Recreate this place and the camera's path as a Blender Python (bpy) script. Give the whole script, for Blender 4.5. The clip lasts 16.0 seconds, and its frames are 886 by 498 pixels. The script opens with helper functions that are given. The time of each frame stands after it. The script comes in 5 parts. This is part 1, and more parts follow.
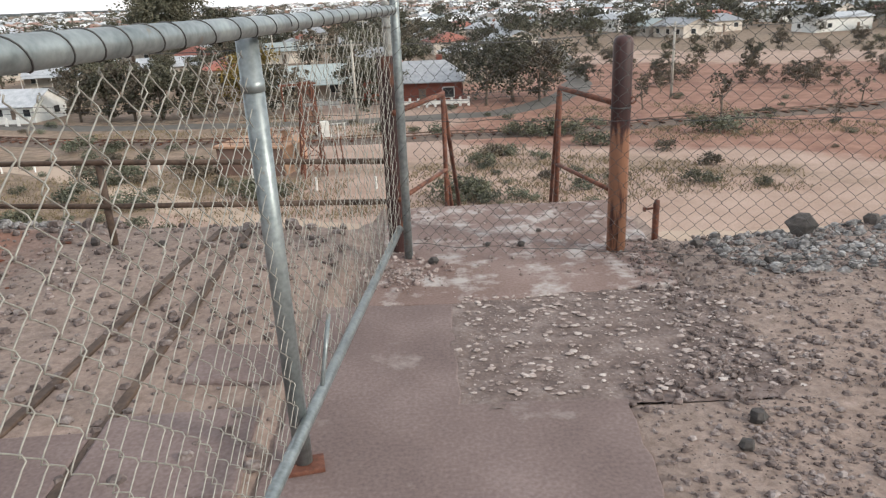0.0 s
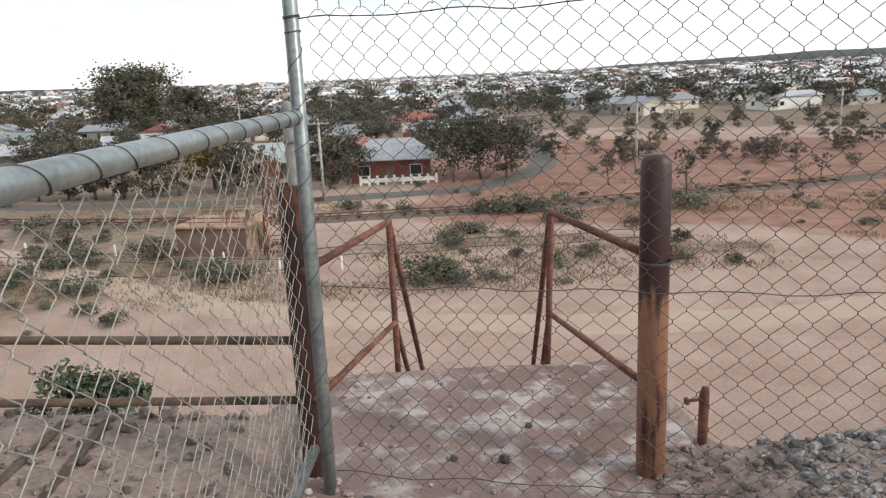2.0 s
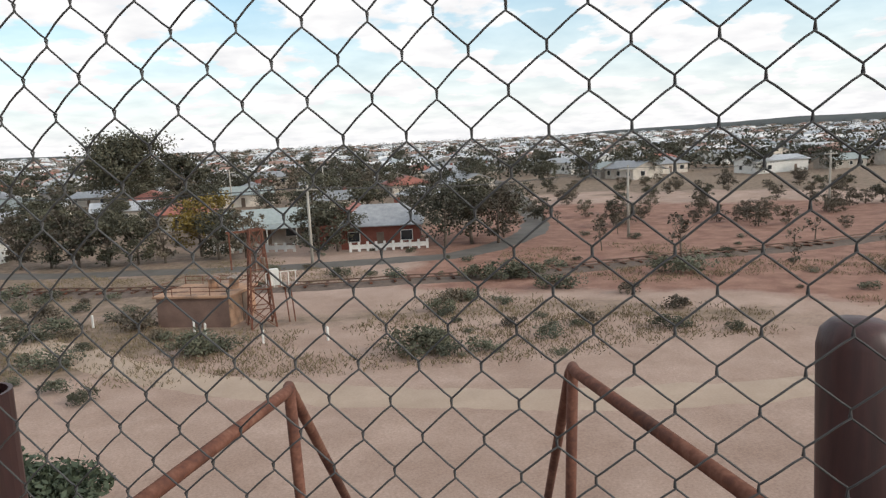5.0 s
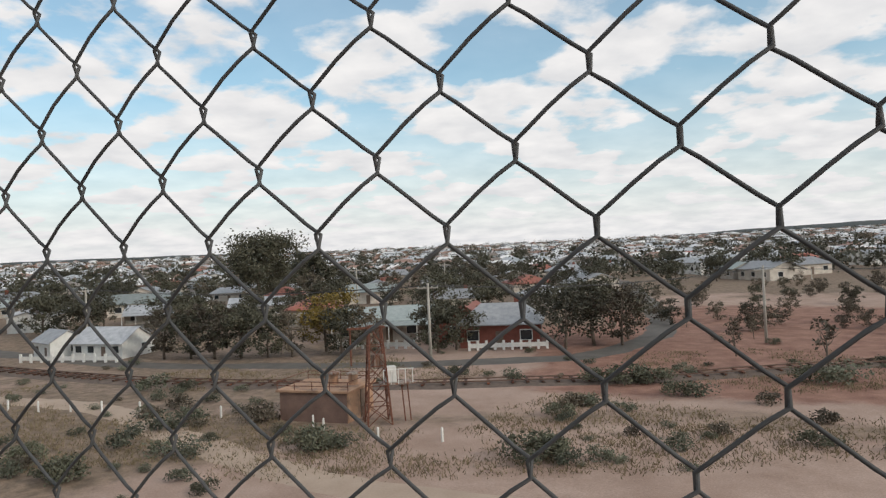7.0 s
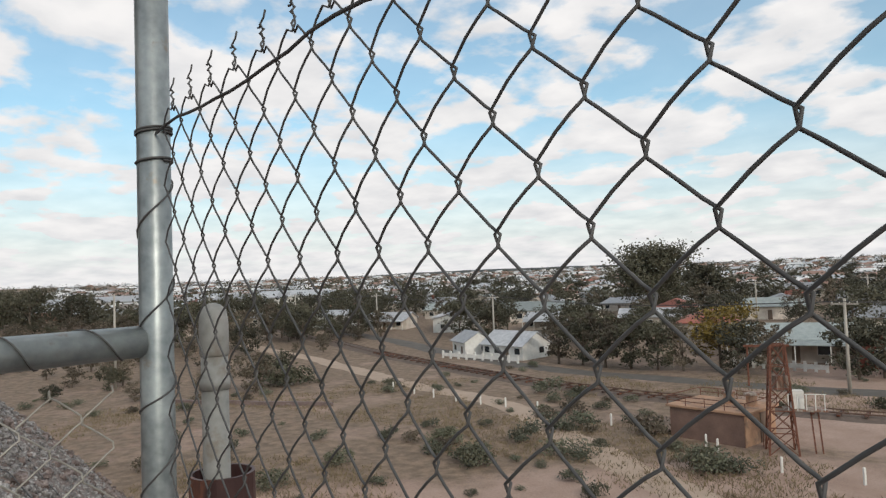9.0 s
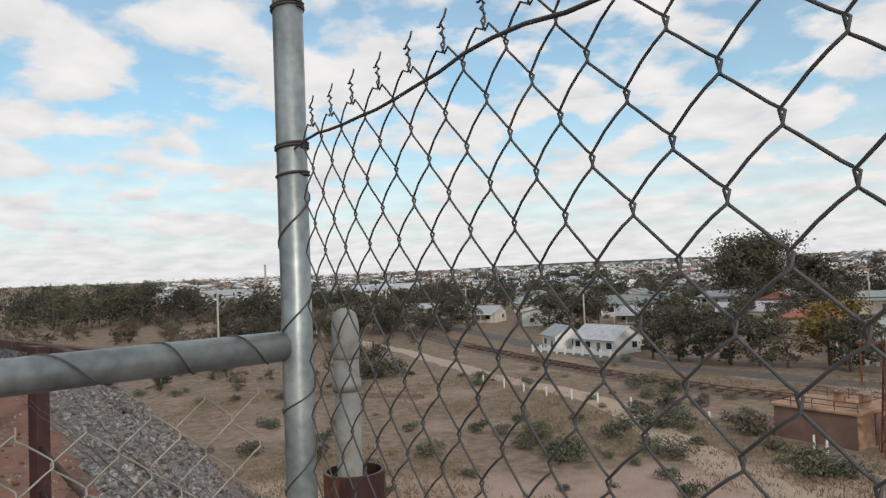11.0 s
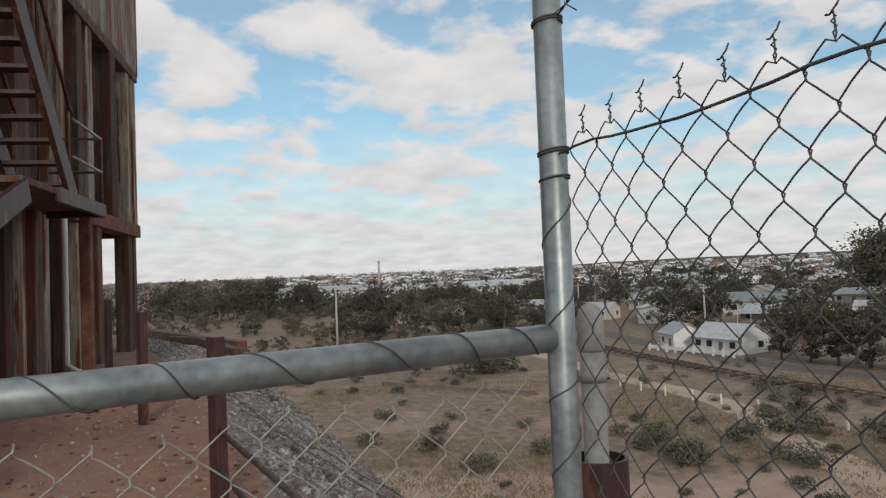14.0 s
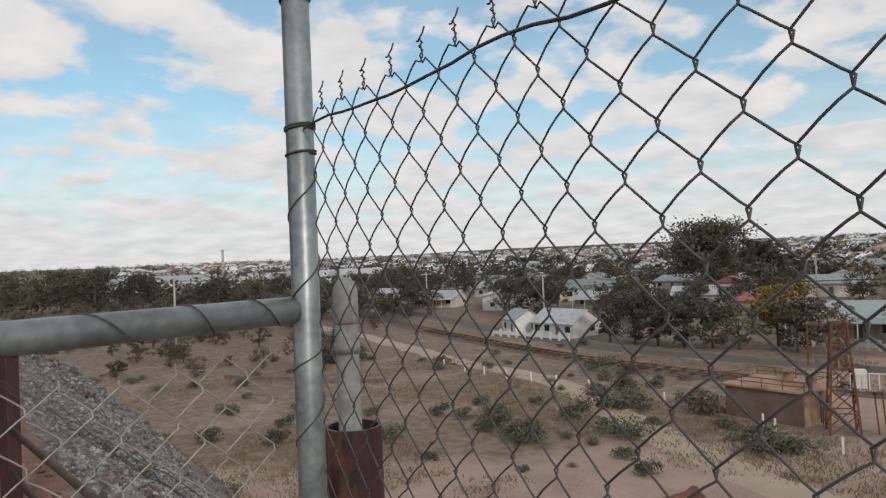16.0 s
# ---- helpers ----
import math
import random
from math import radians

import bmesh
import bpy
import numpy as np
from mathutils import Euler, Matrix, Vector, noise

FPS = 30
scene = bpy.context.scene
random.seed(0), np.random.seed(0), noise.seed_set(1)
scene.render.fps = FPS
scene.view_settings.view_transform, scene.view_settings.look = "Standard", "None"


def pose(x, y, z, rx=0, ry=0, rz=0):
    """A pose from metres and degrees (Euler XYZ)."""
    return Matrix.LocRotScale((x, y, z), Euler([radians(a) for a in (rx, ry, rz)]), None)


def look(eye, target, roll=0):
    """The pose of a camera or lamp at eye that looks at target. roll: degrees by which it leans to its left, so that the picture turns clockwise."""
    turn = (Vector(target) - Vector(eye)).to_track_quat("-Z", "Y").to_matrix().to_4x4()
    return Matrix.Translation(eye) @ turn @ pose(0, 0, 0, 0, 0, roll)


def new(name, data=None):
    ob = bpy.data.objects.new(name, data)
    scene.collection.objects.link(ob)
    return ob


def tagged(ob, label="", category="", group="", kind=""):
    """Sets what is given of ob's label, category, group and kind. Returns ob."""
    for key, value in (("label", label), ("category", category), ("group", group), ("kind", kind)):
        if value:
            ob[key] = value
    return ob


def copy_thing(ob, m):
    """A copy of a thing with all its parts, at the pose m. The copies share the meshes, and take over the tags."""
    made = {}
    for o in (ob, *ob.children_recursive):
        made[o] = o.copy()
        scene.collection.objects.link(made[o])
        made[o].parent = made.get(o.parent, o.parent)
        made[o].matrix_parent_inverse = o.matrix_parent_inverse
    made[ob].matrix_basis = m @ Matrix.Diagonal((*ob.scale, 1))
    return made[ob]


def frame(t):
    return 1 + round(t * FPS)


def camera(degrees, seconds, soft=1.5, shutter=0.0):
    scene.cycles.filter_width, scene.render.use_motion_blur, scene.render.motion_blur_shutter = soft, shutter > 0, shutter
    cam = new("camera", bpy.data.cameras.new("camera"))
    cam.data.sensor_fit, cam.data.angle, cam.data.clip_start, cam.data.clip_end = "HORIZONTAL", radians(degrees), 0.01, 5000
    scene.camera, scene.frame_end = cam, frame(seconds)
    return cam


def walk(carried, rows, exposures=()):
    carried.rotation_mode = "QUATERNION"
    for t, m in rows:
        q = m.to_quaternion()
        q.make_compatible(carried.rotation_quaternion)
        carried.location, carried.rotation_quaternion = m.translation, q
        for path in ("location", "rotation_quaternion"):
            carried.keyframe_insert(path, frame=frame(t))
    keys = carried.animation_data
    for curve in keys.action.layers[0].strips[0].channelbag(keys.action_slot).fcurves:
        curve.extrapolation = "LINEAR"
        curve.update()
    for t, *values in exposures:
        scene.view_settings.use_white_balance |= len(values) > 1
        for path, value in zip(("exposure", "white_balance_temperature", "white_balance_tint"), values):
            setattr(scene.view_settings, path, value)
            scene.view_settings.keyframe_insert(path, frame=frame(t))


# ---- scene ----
cam = camera(64.70, 16.0, soft=1.3)
# seconds, x, y, z, turn about x, y, z
PATH = [
    (0.0, 0.001, 0.001, 1.387, 70.83, 2.49, -0.95),
    (0.5, 0.023, 0.388, 1.417, 72.57, 2.54, -1.11),
    (1.0, 0.095, 0.766, 1.413, 73.57, 2.60, -1.97),
    (1.5, 0.151, 1.166, 1.429, 75.31, 2.57, -2.81),
    (2.0, 0.143, 1.501, 1.467, 76.67, 2.45, -3.52),
    (2.5, 0.152, 1.900, 1.444, 77.71, 2.40, -3.89),
    (3.0, 0.117, 2.249, 1.439, 78.91, 2.37, -3.83),
    (3.5, 0.096, 2.445, 1.474, 79.73, 2.34, -4.03),
    (5.8, 0.577, 3.149, 1.450, 85.15, 2.89, -4.13),
    (6.0, 0.605, 3.166, 1.447, 86.38, 2.79, -3.91),
    (6.5, 0.616, 3.234, 1.458, 88.79, 2.90, 0.54),
    (7.0, 0.648, 3.281, 1.468, 90.37, 2.60, 5.78),
    (7.5, 0.763, 3.327, 1.463, 91.89, 2.20, 13.73),
    (8.0, 0.805, 3.334, 1.463, 92.58, 1.90, 24.53),
    (8.5, 0.798, 3.295, 1.462, 92.47, 2.10, 31.39),
    (9.0, 0.785, 3.283, 1.453, 92.58, 2.20, 36.98),
    (9.2, 0.783, 3.285, 1.455, 92.49, 2.30, 38.82),
    (11.3, 0.727, 3.202, 1.477, 92.24, 2.30, 44.40),
    (11.5, 0.703, 3.162, 1.477, 92.15, 2.20, 44.60),
    (12.0, 0.638, 3.053, 1.491, 92.15, 2.20, 45.81),
    (12.5, 0.605, 2.991, 1.492, 92.18, 2.20, 47.98),
    (13.0, 0.598, 2.957, 1.496, 92.24, 2.40, 50.47),
    (13.5, 0.612, 2.963, 1.490, 92.38, 2.40, 52.62),
    (14.0, 0.640, 2.999, 1.488, 92.38, 2.40, 53.20),
    (14.5, 0.677, 3.038, 1.483, 92.32, 2.40, 52.80),
    (15.0, 0.733, 3.071, 1.476, 92.18, 2.30, 50.12),
    (15.5, 0.758, 3.079, 1.467, 91.81, 2.20, 45.92),
    (16.0, 0.782, 3.108, 1.453, 90.97, 2.50, 40.97),
]
walk(cam, [(r[0], pose(*r[1:])) for r in PATH],
     exposures=[(0.0, 0.52), (0.5, 0.3), (1.2, 0.32), (2.2, 0.38), (3.5, 0.37), (6.5, -0.22), (9.0, -0.2), (11.5, -0.3), (13.0, -0.44), (15.0, -0.44), (16.0, -0.38)])

# ---- light: thin cloud over a weak, low sun ----
SUN_ELEV, SUN_AZ = 27.0, 118.0          # degrees; azimuth clockwise from +y
world = bpy.data.worlds.new("sky")
scene.world = world
world.use_nodes = True
wn, wl = world.node_tree.nodes, world.node_tree.links
wn.clear()


def build_sky():
    out = wn.new("ShaderNodeOutputWorld")
    bg = wn.new("ShaderNodeBackground")
    sky = wn.new("ShaderNodeTexSky")
    sky.sky_type = 'NISHITA'
    sky.sun_disc = False
    sky.sun_elevation, sky.sun_rotation = radians(SUN_ELEV), radians(SUN_AZ)
    sky.air_density, sky.dust_density, sky.ozone_density = 1.0, 1.2, 1.0
    co = wn.new("ShaderNodeTexCoord")
    sep = wn.new("ShaderNodeSeparateXYZ")
    wl.new(co.outputs["Generated"], sep.inputs[0])
    # clouds lie on a flat layer: divide by the height of the direction
    zc = wn.new("ShaderNodeMath"); zc.operation = 'ADD'; zc.inputs[1].default_value = 0.20
    wl.new(sep.outputs["Z"], zc.inputs[0])
    zm = wn.new("ShaderNodeMath"); zm.operation = 'MAXIMUM'; zm.inputs[1].default_value = 0.03
    wl.new(zc.outputs[0], zm.inputs[0])
    xs = wn.new("ShaderNodeMath"); xs.operation = 'DIVIDE'
    ys = wn.new("ShaderNodeMath"); ys.operation = 'DIVIDE'
    wl.new(sep.outputs["X"], xs.inputs[0]); wl.new(zm.outputs[0], xs.inputs[1])
    wl.new(sep.outputs["Y"], ys.inputs[0]); wl.new(zm.outputs[0], ys.inputs[1])
    cmb = wn.new("ShaderNodeCombineXYZ")
    wl.new(xs.outputs[0], cmb.inputs[0]); wl.new(ys.outputs[0], cmb.inputs[1])
    n1 = wn.new("ShaderNodeTexNoise")
    n1.inputs["Scale"].default_value, n1.inputs["Detail"].default_value = 2.7, 7.0
    n1.inputs["Roughness"].default_value, n1.inputs["Distortion"].default_value = 0.52, 0.12
    wl.new(cmb.outputs[0], n1.inputs["Vector"])
    ramp = wn.new("ShaderNodeValToRGB")
    ramp.color_ramp.elements[0].position, ramp.color_ramp.elements[1].position = 0.42, 0.52
    wl.new(n1.outputs["Fac"], ramp.inputs[0])
    # haze hides the blue towards the horizon
    hz = wn.new("ShaderNodeMapRange")
    hz.inputs["From Min"].default_value, hz.inputs["From Max"].default_value = 0.02, 0.30
    hz.inputs["To Min"].default_value, hz.inputs["To Max"].default_value = 1.0, 0.0
    wl.new(sep.outputs["Z"], hz.inputs["Value"])
    hv = wn.new("ShaderNodeMath"); hv.operation = 'MAXIMUM'; hv.inputs[1].default_value = 0.24
    wl.new(hz.outputs[0], hv.inputs[0])
    mx = wn.new("ShaderNodeMath"); mx.operation = 'MAXIMUM'
    wl.new(ramp.outputs["Color"], mx.inputs[0]); wl.new(hv.outputs[0], mx.inputs[1])
    # cloud brightness varies from lit tops to grey bellies
    n2 = wn.new("ShaderNodeTexNoise")
    n2.inputs["Scale"].default_value, n2.inputs["Detail"].default_value = 5.5, 6.0
    wl.new(cmb.outputs[0], n2.inputs["Vector"])
    cr = wn.new("ShaderNodeValToRGB")
    cr.color_ramp.elements[0].position, cr.color_ramp.elements[1].position = 0.3, 0.7
    cr.color_ramp.elements[0].color = (7.9, 7.95, 8.15, 1)
    cr.color_ramp.elements[1].color = (10.2, 10.0, 9.9, 1)
    wl.new(n2.outputs["Fac"], cr.inputs[0])
    boost = wn.new("ShaderNodeMix"); boost.data_type = 'RGBA'; boost.blend_type = 'MULTIPLY'
    boost.inputs["Factor"].default_value = 1.0
    wl.new(sky.outputs[0], boost.inputs["A"])
    boost.inputs["B"].default_value = (1.15, 1.75, 1.75, 1)
    mix = wn.new("ShaderNodeMix"); mix.data_type = 'RGBA'
    wl.new(mx.outputs[0], mix.inputs["Factor"])
    wl.new(boost.outputs["Result"], mix.inputs["A"]); wl.new(cr.outputs[0], mix.inputs["B"])
    wl.new(mix.outputs["Result"], bg.inputs["Color"])
    bg.inputs["Strength"].default_value = SKY_STRENGTH
    wl.new(bg.outputs[0], out.inputs[0])


SKY_STRENGTH = 0.105
build_sky()
sun = new("sun", bpy.data.lights.new("sun", 'SUN'))
sun.data.energy, sun.data.angle, sun.data.color = 1.8, radians(7.0), (1.0, 0.915, 0.82)
sa, se = radians(SUN_AZ), radians(SUN_ELEV)
sun_dir = Vector((math.sin(sa) * math.cos(se), math.cos(sa) * math.cos(se), math.sin(se)))
sun.matrix_world = look(sun_dir * 50, (0, 0, 0))


# ---- materials ----
def surface(name, colours, scale=3.0, fine=40.0, rough=0.85, metal=0.0, bump=0.3, bump_scale=None, vary=0.0,
            stain=None, stain_scale=1.2, stain_edge=(0.5, 0.62), stretch=(1, 1, 1), distance=0.01, worn_below=None):
    """Two scales of noise between the given colours, an optional stain with its own outline, and fine relief."""
    m = bpy.data.materials.new(name)
    m.use_nodes = True
    nt = m.node_tree
    n, l = nt.nodes, nt.links
    b = n["Principled BSDF"]
    b.inputs["Roughness"].default_value, b.inputs["Metallic"].default_value = rough, metal
    geo = n.new("ShaderNodeNewGeometry")
    mp = n.new("ShaderNodeMapping"); mp.inputs["Scale"].default_value = stretch
    l.new(geo.outputs["Position"], mp.inputs["Vector"])
    t1 = n.new("ShaderNodeTexNoise"); t1.inputs["Scale"].default_value, t1.inputs["Detail"].default_value = scale, 6
    t2 = n.new("ShaderNodeTexNoise"); t2.inputs["Scale"].default_value, t2.inputs["Detail"].default_value = fine, 5
    l.new(mp.outputs[0], t1.inputs["Vector"]); l.new(mp.outputs[0], t2.inputs["Vector"])
    ad = n.new("ShaderNodeMix"); ad.data_type = 'FLOAT'; ad.inputs["Factor"].default_value = 0.4
    l.new(t1.outputs["Fac"], ad.inputs["A"]); l.new(t2.outputs["Fac"], ad.inputs["B"])
    r = n.new("ShaderNodeValToRGB")
    els = r.color_ramp.elements
    while len(els) < len(colours):
        els.new(0.5)
    for i, c in enumerate(colours):
        els[i].position = 0.34 + 0.32 * i / max(1, len(colours) - 1)
        els[i].color = (*c, 1)
    l.new(ad.outputs["Result"], r.inputs[0])
    col = r.outputs["Color"]
    if stain:
        t3 = n.new("ShaderNodeTexNoise"); t3.inputs["Scale"].default_value, t3.inputs["Detail"].default_value = stain_scale, 8
        t3.inputs["Roughness"].default_value = 0.65
        l.new(mp.outputs[0], t3.inputs["Vector"])
        mr = n.new("ShaderNodeMapRange")
        mr.inputs["From Min"].default_value, mr.inputs["From Max"].default_value = stain_edge
        fac = t3.outputs["Fac"]
        if worn_below is not None:
            # paint flakes off the lower part of the post
            sx = n.new("ShaderNodeSeparateXYZ"); l.new(geo.outputs["Position"], sx.inputs[0])
            hh = n.new("ShaderNodeMapRange")
            hh.inputs["From Min"].default_value, hh.inputs["From Max"].default_value = worn_below - .12, worn_below + .12
            hh.inputs["To Min"].default_value, hh.inputs["To Max"].default_value = 0.12, -0.1
            l.new(sx.outputs["Z"], hh.inputs["Value"])
            sm = n.new("ShaderNodeMath"); sm.operation = 'ADD'
            l.new(fac, sm.inputs[0]); l.new(hh.outputs[0], sm.inputs[1])
            fac = sm.outputs[0]
        l.new(fac, mr.inputs["Value"])
        mx = n.new("ShaderNodeMix"); mx.data_type = 'RGBA'
        l.new(mr.outputs[0], mx.inputs["Factor"]); l.new(col, mx.inputs["A"])
        mx.inputs["B"].default_value = (*stain, 1)
        col = mx.outputs["Result"]
    if vary:
        oi = n.new("ShaderNodeObjectInfo")
        hs = n.new("ShaderNodeHueSaturation")
        vr = n.new("ShaderNodeMapRange")
        vr.inputs["To Min"].default_value, vr.inputs["To Max"].default_value = 1 - vary, 1 + vary
        l.new(oi.outputs["Random"], vr.inputs["Value"]); l.new(vr.outputs[0], hs.inputs["Value"])
        l.new(col, hs.inputs["Color"])
        col = hs.outputs["Color"]
    l.new(col, b.inputs["Base Color"])
    if bump:
        t4 = n.new("ShaderNodeTexNoise"); t4.inputs["Scale"].default_value, t4.inputs["Detail"].default_value = bump_scale or fine, 6
        l.new(mp.outputs[0], t4.inputs["Vector"])
        bp = n.new("ShaderNodeBump"); bp.inputs["Strength"].default_value, bp.inputs["Distance"].default_value = bump, distance
        l.new(t4.outputs["Fac"], bp.inputs["Height"]); l.new(bp.outputs[0], b.inputs["Normal"])
    return m


M_GALV = surface("galvanised_steel", [(0.155, 0.175, 0.178), (0.26, 0.283, 0.283), (0.36, 0.388, 0.383)], 9, 60, 0.42, 0.55, 0.15,
                 stain=(0.24, 0.2, 0.16), stain_scale=14, stain_edge=(0.62, 0.7), distance=0.002)
M_DULLGALV = surface("dull_galvanised_steel", [(0.2, 0.2, 0.185), (0.28, 0.275, 0.255), (0.36, 0.35, 0.33)], 9, 60, 0.7, 0.2, 0.2,
                     stain=(0.2, 0.16, 0.12), stain_scale=12, stain_edge=(0.55, 0.68), distance=0.002)
# front mesh's backlit look and side panel's lit look, put into the wire colours
M_WIRE = surface("dull_backlit_wire", [(0.048, 0.047, 0.047), (0.11, 0.106, 0.103)], 6, 22, 0.7, 0.2, 0)
M_WIRE_LIT = surface("lit_galvanised_wire", [(0.24, 0.225, 0.195), (0.4, 0.38, 0.335)], 20, 90, 0.5, 0.35, 0)
M_RUSTPAINT = surface("red_brown_paint", [(0.03, 0.014, 0.013), (0.05, 0.02, 0.018), (0.075, 0.03, 0.025)], 6, 45, 0.5, 0.0, 0.25,
                      stain=(0.17, 0.065, 0.035), stain_scale=7, stain_edge=(0.56, 0.64), stretch=(1, 1, 0.35), distance=0.003)
M_WORNPAINT = surface("flaking_red_brown_paint", [(0.035, 0.014, 0.013), (0.055, 0.02, 0.018), (0.085, 0.03, 0.025)], 6, 45, 0.5, 0.0, 0.25,
                      stain=(0.31, 0.15, 0.09), stain_scale=9, stain_edge=(0.51, 0.6), stretch=(2, 2, 0.25), distance=0.003, worn_below=0.66)
M_RUST = surface("rust", [(0.07, 0.027, 0.018), (0.15, 0.055, 0.033), (0.25, 0.115, 0.075)], 8, 60, 0.8, 0.1, 0.4, distance=0.003)
M_OLDPIPE = surface("old_brown_pipe", [(0.045, 0.03, 0.022), (0.08, 0.05, 0.035), (0.13, 0.085, 0.06)], 7, 50, 0.75, 0.1, 0.3, distance=0.003)
M_CONCRETE = surface("dirty_concrete", [(0.118, 0.082, 0.075), (0.176, 0.126, 0.115), (0.25, 0.188, 0.174)], 1.6, 70, 0.9, 0, 0.35,
                     stain=(0.36, 0.31, 0.285), stain_scale=2.6, stain_edge=(0.6, 0.74), distance=0.004)
M_PALECRETE = surface("scaled_concrete", [(0.15, 0.095, 0.079), (0.21, 0.14, 0.12), (0.28, 0.205, 0.182)], 1.6, 70, 0.9, 0, 0.4,
                      stain=(0.42, 0.37, 0.345), stain_scale=4.5, stain_edge=(0.5, 0.62), distance=0.004)
M_WHITE = surface("white_paint", [(0.62, 0.6, 0.56), (0.78, 0.76, 0.72)], 2, 20, 0.7, 0, 0.1)
M_STONE = surface("loose_stone", [(0.085, 0.062, 0.055), (0.2, 0.152, 0.137), (0.44, 0.375, 0.35)], 13, 60, 0.9, 0, 0.3, vary=0.3, distance=0.004)
M_DARKROCK = surface("dark_rock", [(0.035, 0.03, 0.028), (0.07, 0.06, 0.055), (0.12, 0.1, 0.09)], 9, 50, 0.85, 0, 0.5, distance=0.01)
M_GREYSTONE = surface("grey_stone", [(0.06, 0.055, 0.053), (0.19, 0.178, 0.172), (0.46, 0.44, 0.425)], 13, 60, 0.9, 0, 0.3, distance=0.004)


def ground_material():
    m = bpy.data.materials.new("earth")
    m.use_nodes = True
    n, l = m.node_tree.nodes, m.node_tree.links
    b = n["Principled BSDF"]; b.inputs["Roughness"].default_value = 0.95
    geo = n.new("ShaderNodeNewGeometry")

    def noise_at(scale, detail=6, rough=0.55):
        t = n.new("ShaderNodeTexNoise")
        t.inputs["Scale"].default_value, t.inputs["Detail"].default_value, t.inputs["Roughness"].default_value = scale, detail, rough
        l.new(geo.outputs["Position"], t.inputs["Vector"])
        return t.outputs["Fac"]

    def ramp(fac, a, z, lo, hi):
        r = n.new("ShaderNodeValToRGB")
        r.color_ramp.elements[0].position, r.color_ramp.elements[1].position = lo, hi
        r.color_ramp.elements[0].color, r.color_ramp.elements[1].color = (*a, 1), (*z, 1)
        l.new(fac, r.inputs[0])
        return r.outputs["Color"]

    def mix(fac, a, z):
        x = n.new("ShaderNodeMix"); x.data_type = 'RGBA'
        l.new(fac, x.inputs["Factor"]); l.new(a, x.inputs["A"]); l.new(z, x.inputs["B"])
        return x.outputs["Result"]
    sand = ramp(noise_at(0.35), (0.315, 0.213, 0.163), (0.44, 0.318, 0.256), 0.3, 0.7)
    red = ramp(noise_at(0.5), (0.2, 0.094, 0.065), (0.32, 0.175, 0.125), 0.35, 0.65)
    dull = ramp(noise_at(1.2), (0.145, 0.103, 0.071), (0.275, 0.196, 0.136), 0.35, 0.65)
    at = n.new("ShaderNodeVertexColor"); at.layer_name = "soil"
    sp = n.new("ShaderNodeSeparateColor"); l.new(at.outputs["Color"], sp.inputs[0])
    rag = noise_at(0.16, 8, 0.65)

    def ragged(v, lo=0.45, hi=0.65):
        s = n.new("ShaderNodeMath"); s.operation = 'ADD'
        l.new(v, s.inputs[0])
        c = n.new("ShaderNodeMapRange"); c.inputs["To Min"].default_value, c.inputs["To Max"].default_value = -0.45, 0.45
        l.new(rag, c.inputs["Value"]); l.new(c.outputs[0], s.inputs[1])
        e = n.new("ShaderNodeMapRange"); e.inputs["From Min"].default_value, e.inputs["From Max"].default_value = lo, hi
        l.new(s.outputs[0], e.inputs["Value"])
        return e.outputs[0]
    c = mix(ragged(sp.outputs["Red"]), sand, red)
    c = mix(ragged(sp.outputs["Green"]), c, dull)
    stone = ramp(noise_at(28, 8, 0.7), (0.11, 0.087, 0.077), (0.33, 0.268, 0.238), 0.36, 0.66)
    c = mix(ragged(sp.outputs["Blue"], 0.35, 0.75), c, stone)
    fine = ramp(noise_at(9, 8, 0.7), (0.72, 0.7, 0.68), (1.15, 1.15, 1.15), 0.3, 0.7)
    mu = n.new("ShaderNodeMix"); mu.data_type = 'RGBA'; mu.blend_type = 'MULTIPLY'; mu.inputs["Factor"].default_value = 1
    l.new(c, mu.inputs["A"]); l.new(fine, mu.inputs["B"])
    l.new(mu.outputs["Result"], b.inputs["Base Color"])
    bp = n.new("ShaderNodeBump"); bp.inputs["Strength"].default_value, bp.inputs["Distance"].default_value = 0.5, 0.03
    l.new(noise_at(22, 8, 0.65), bp.inputs["Height"]); l.new(bp.outputs[0], b.inputs["Normal"])
    return m


M_EARTH = ground_material()


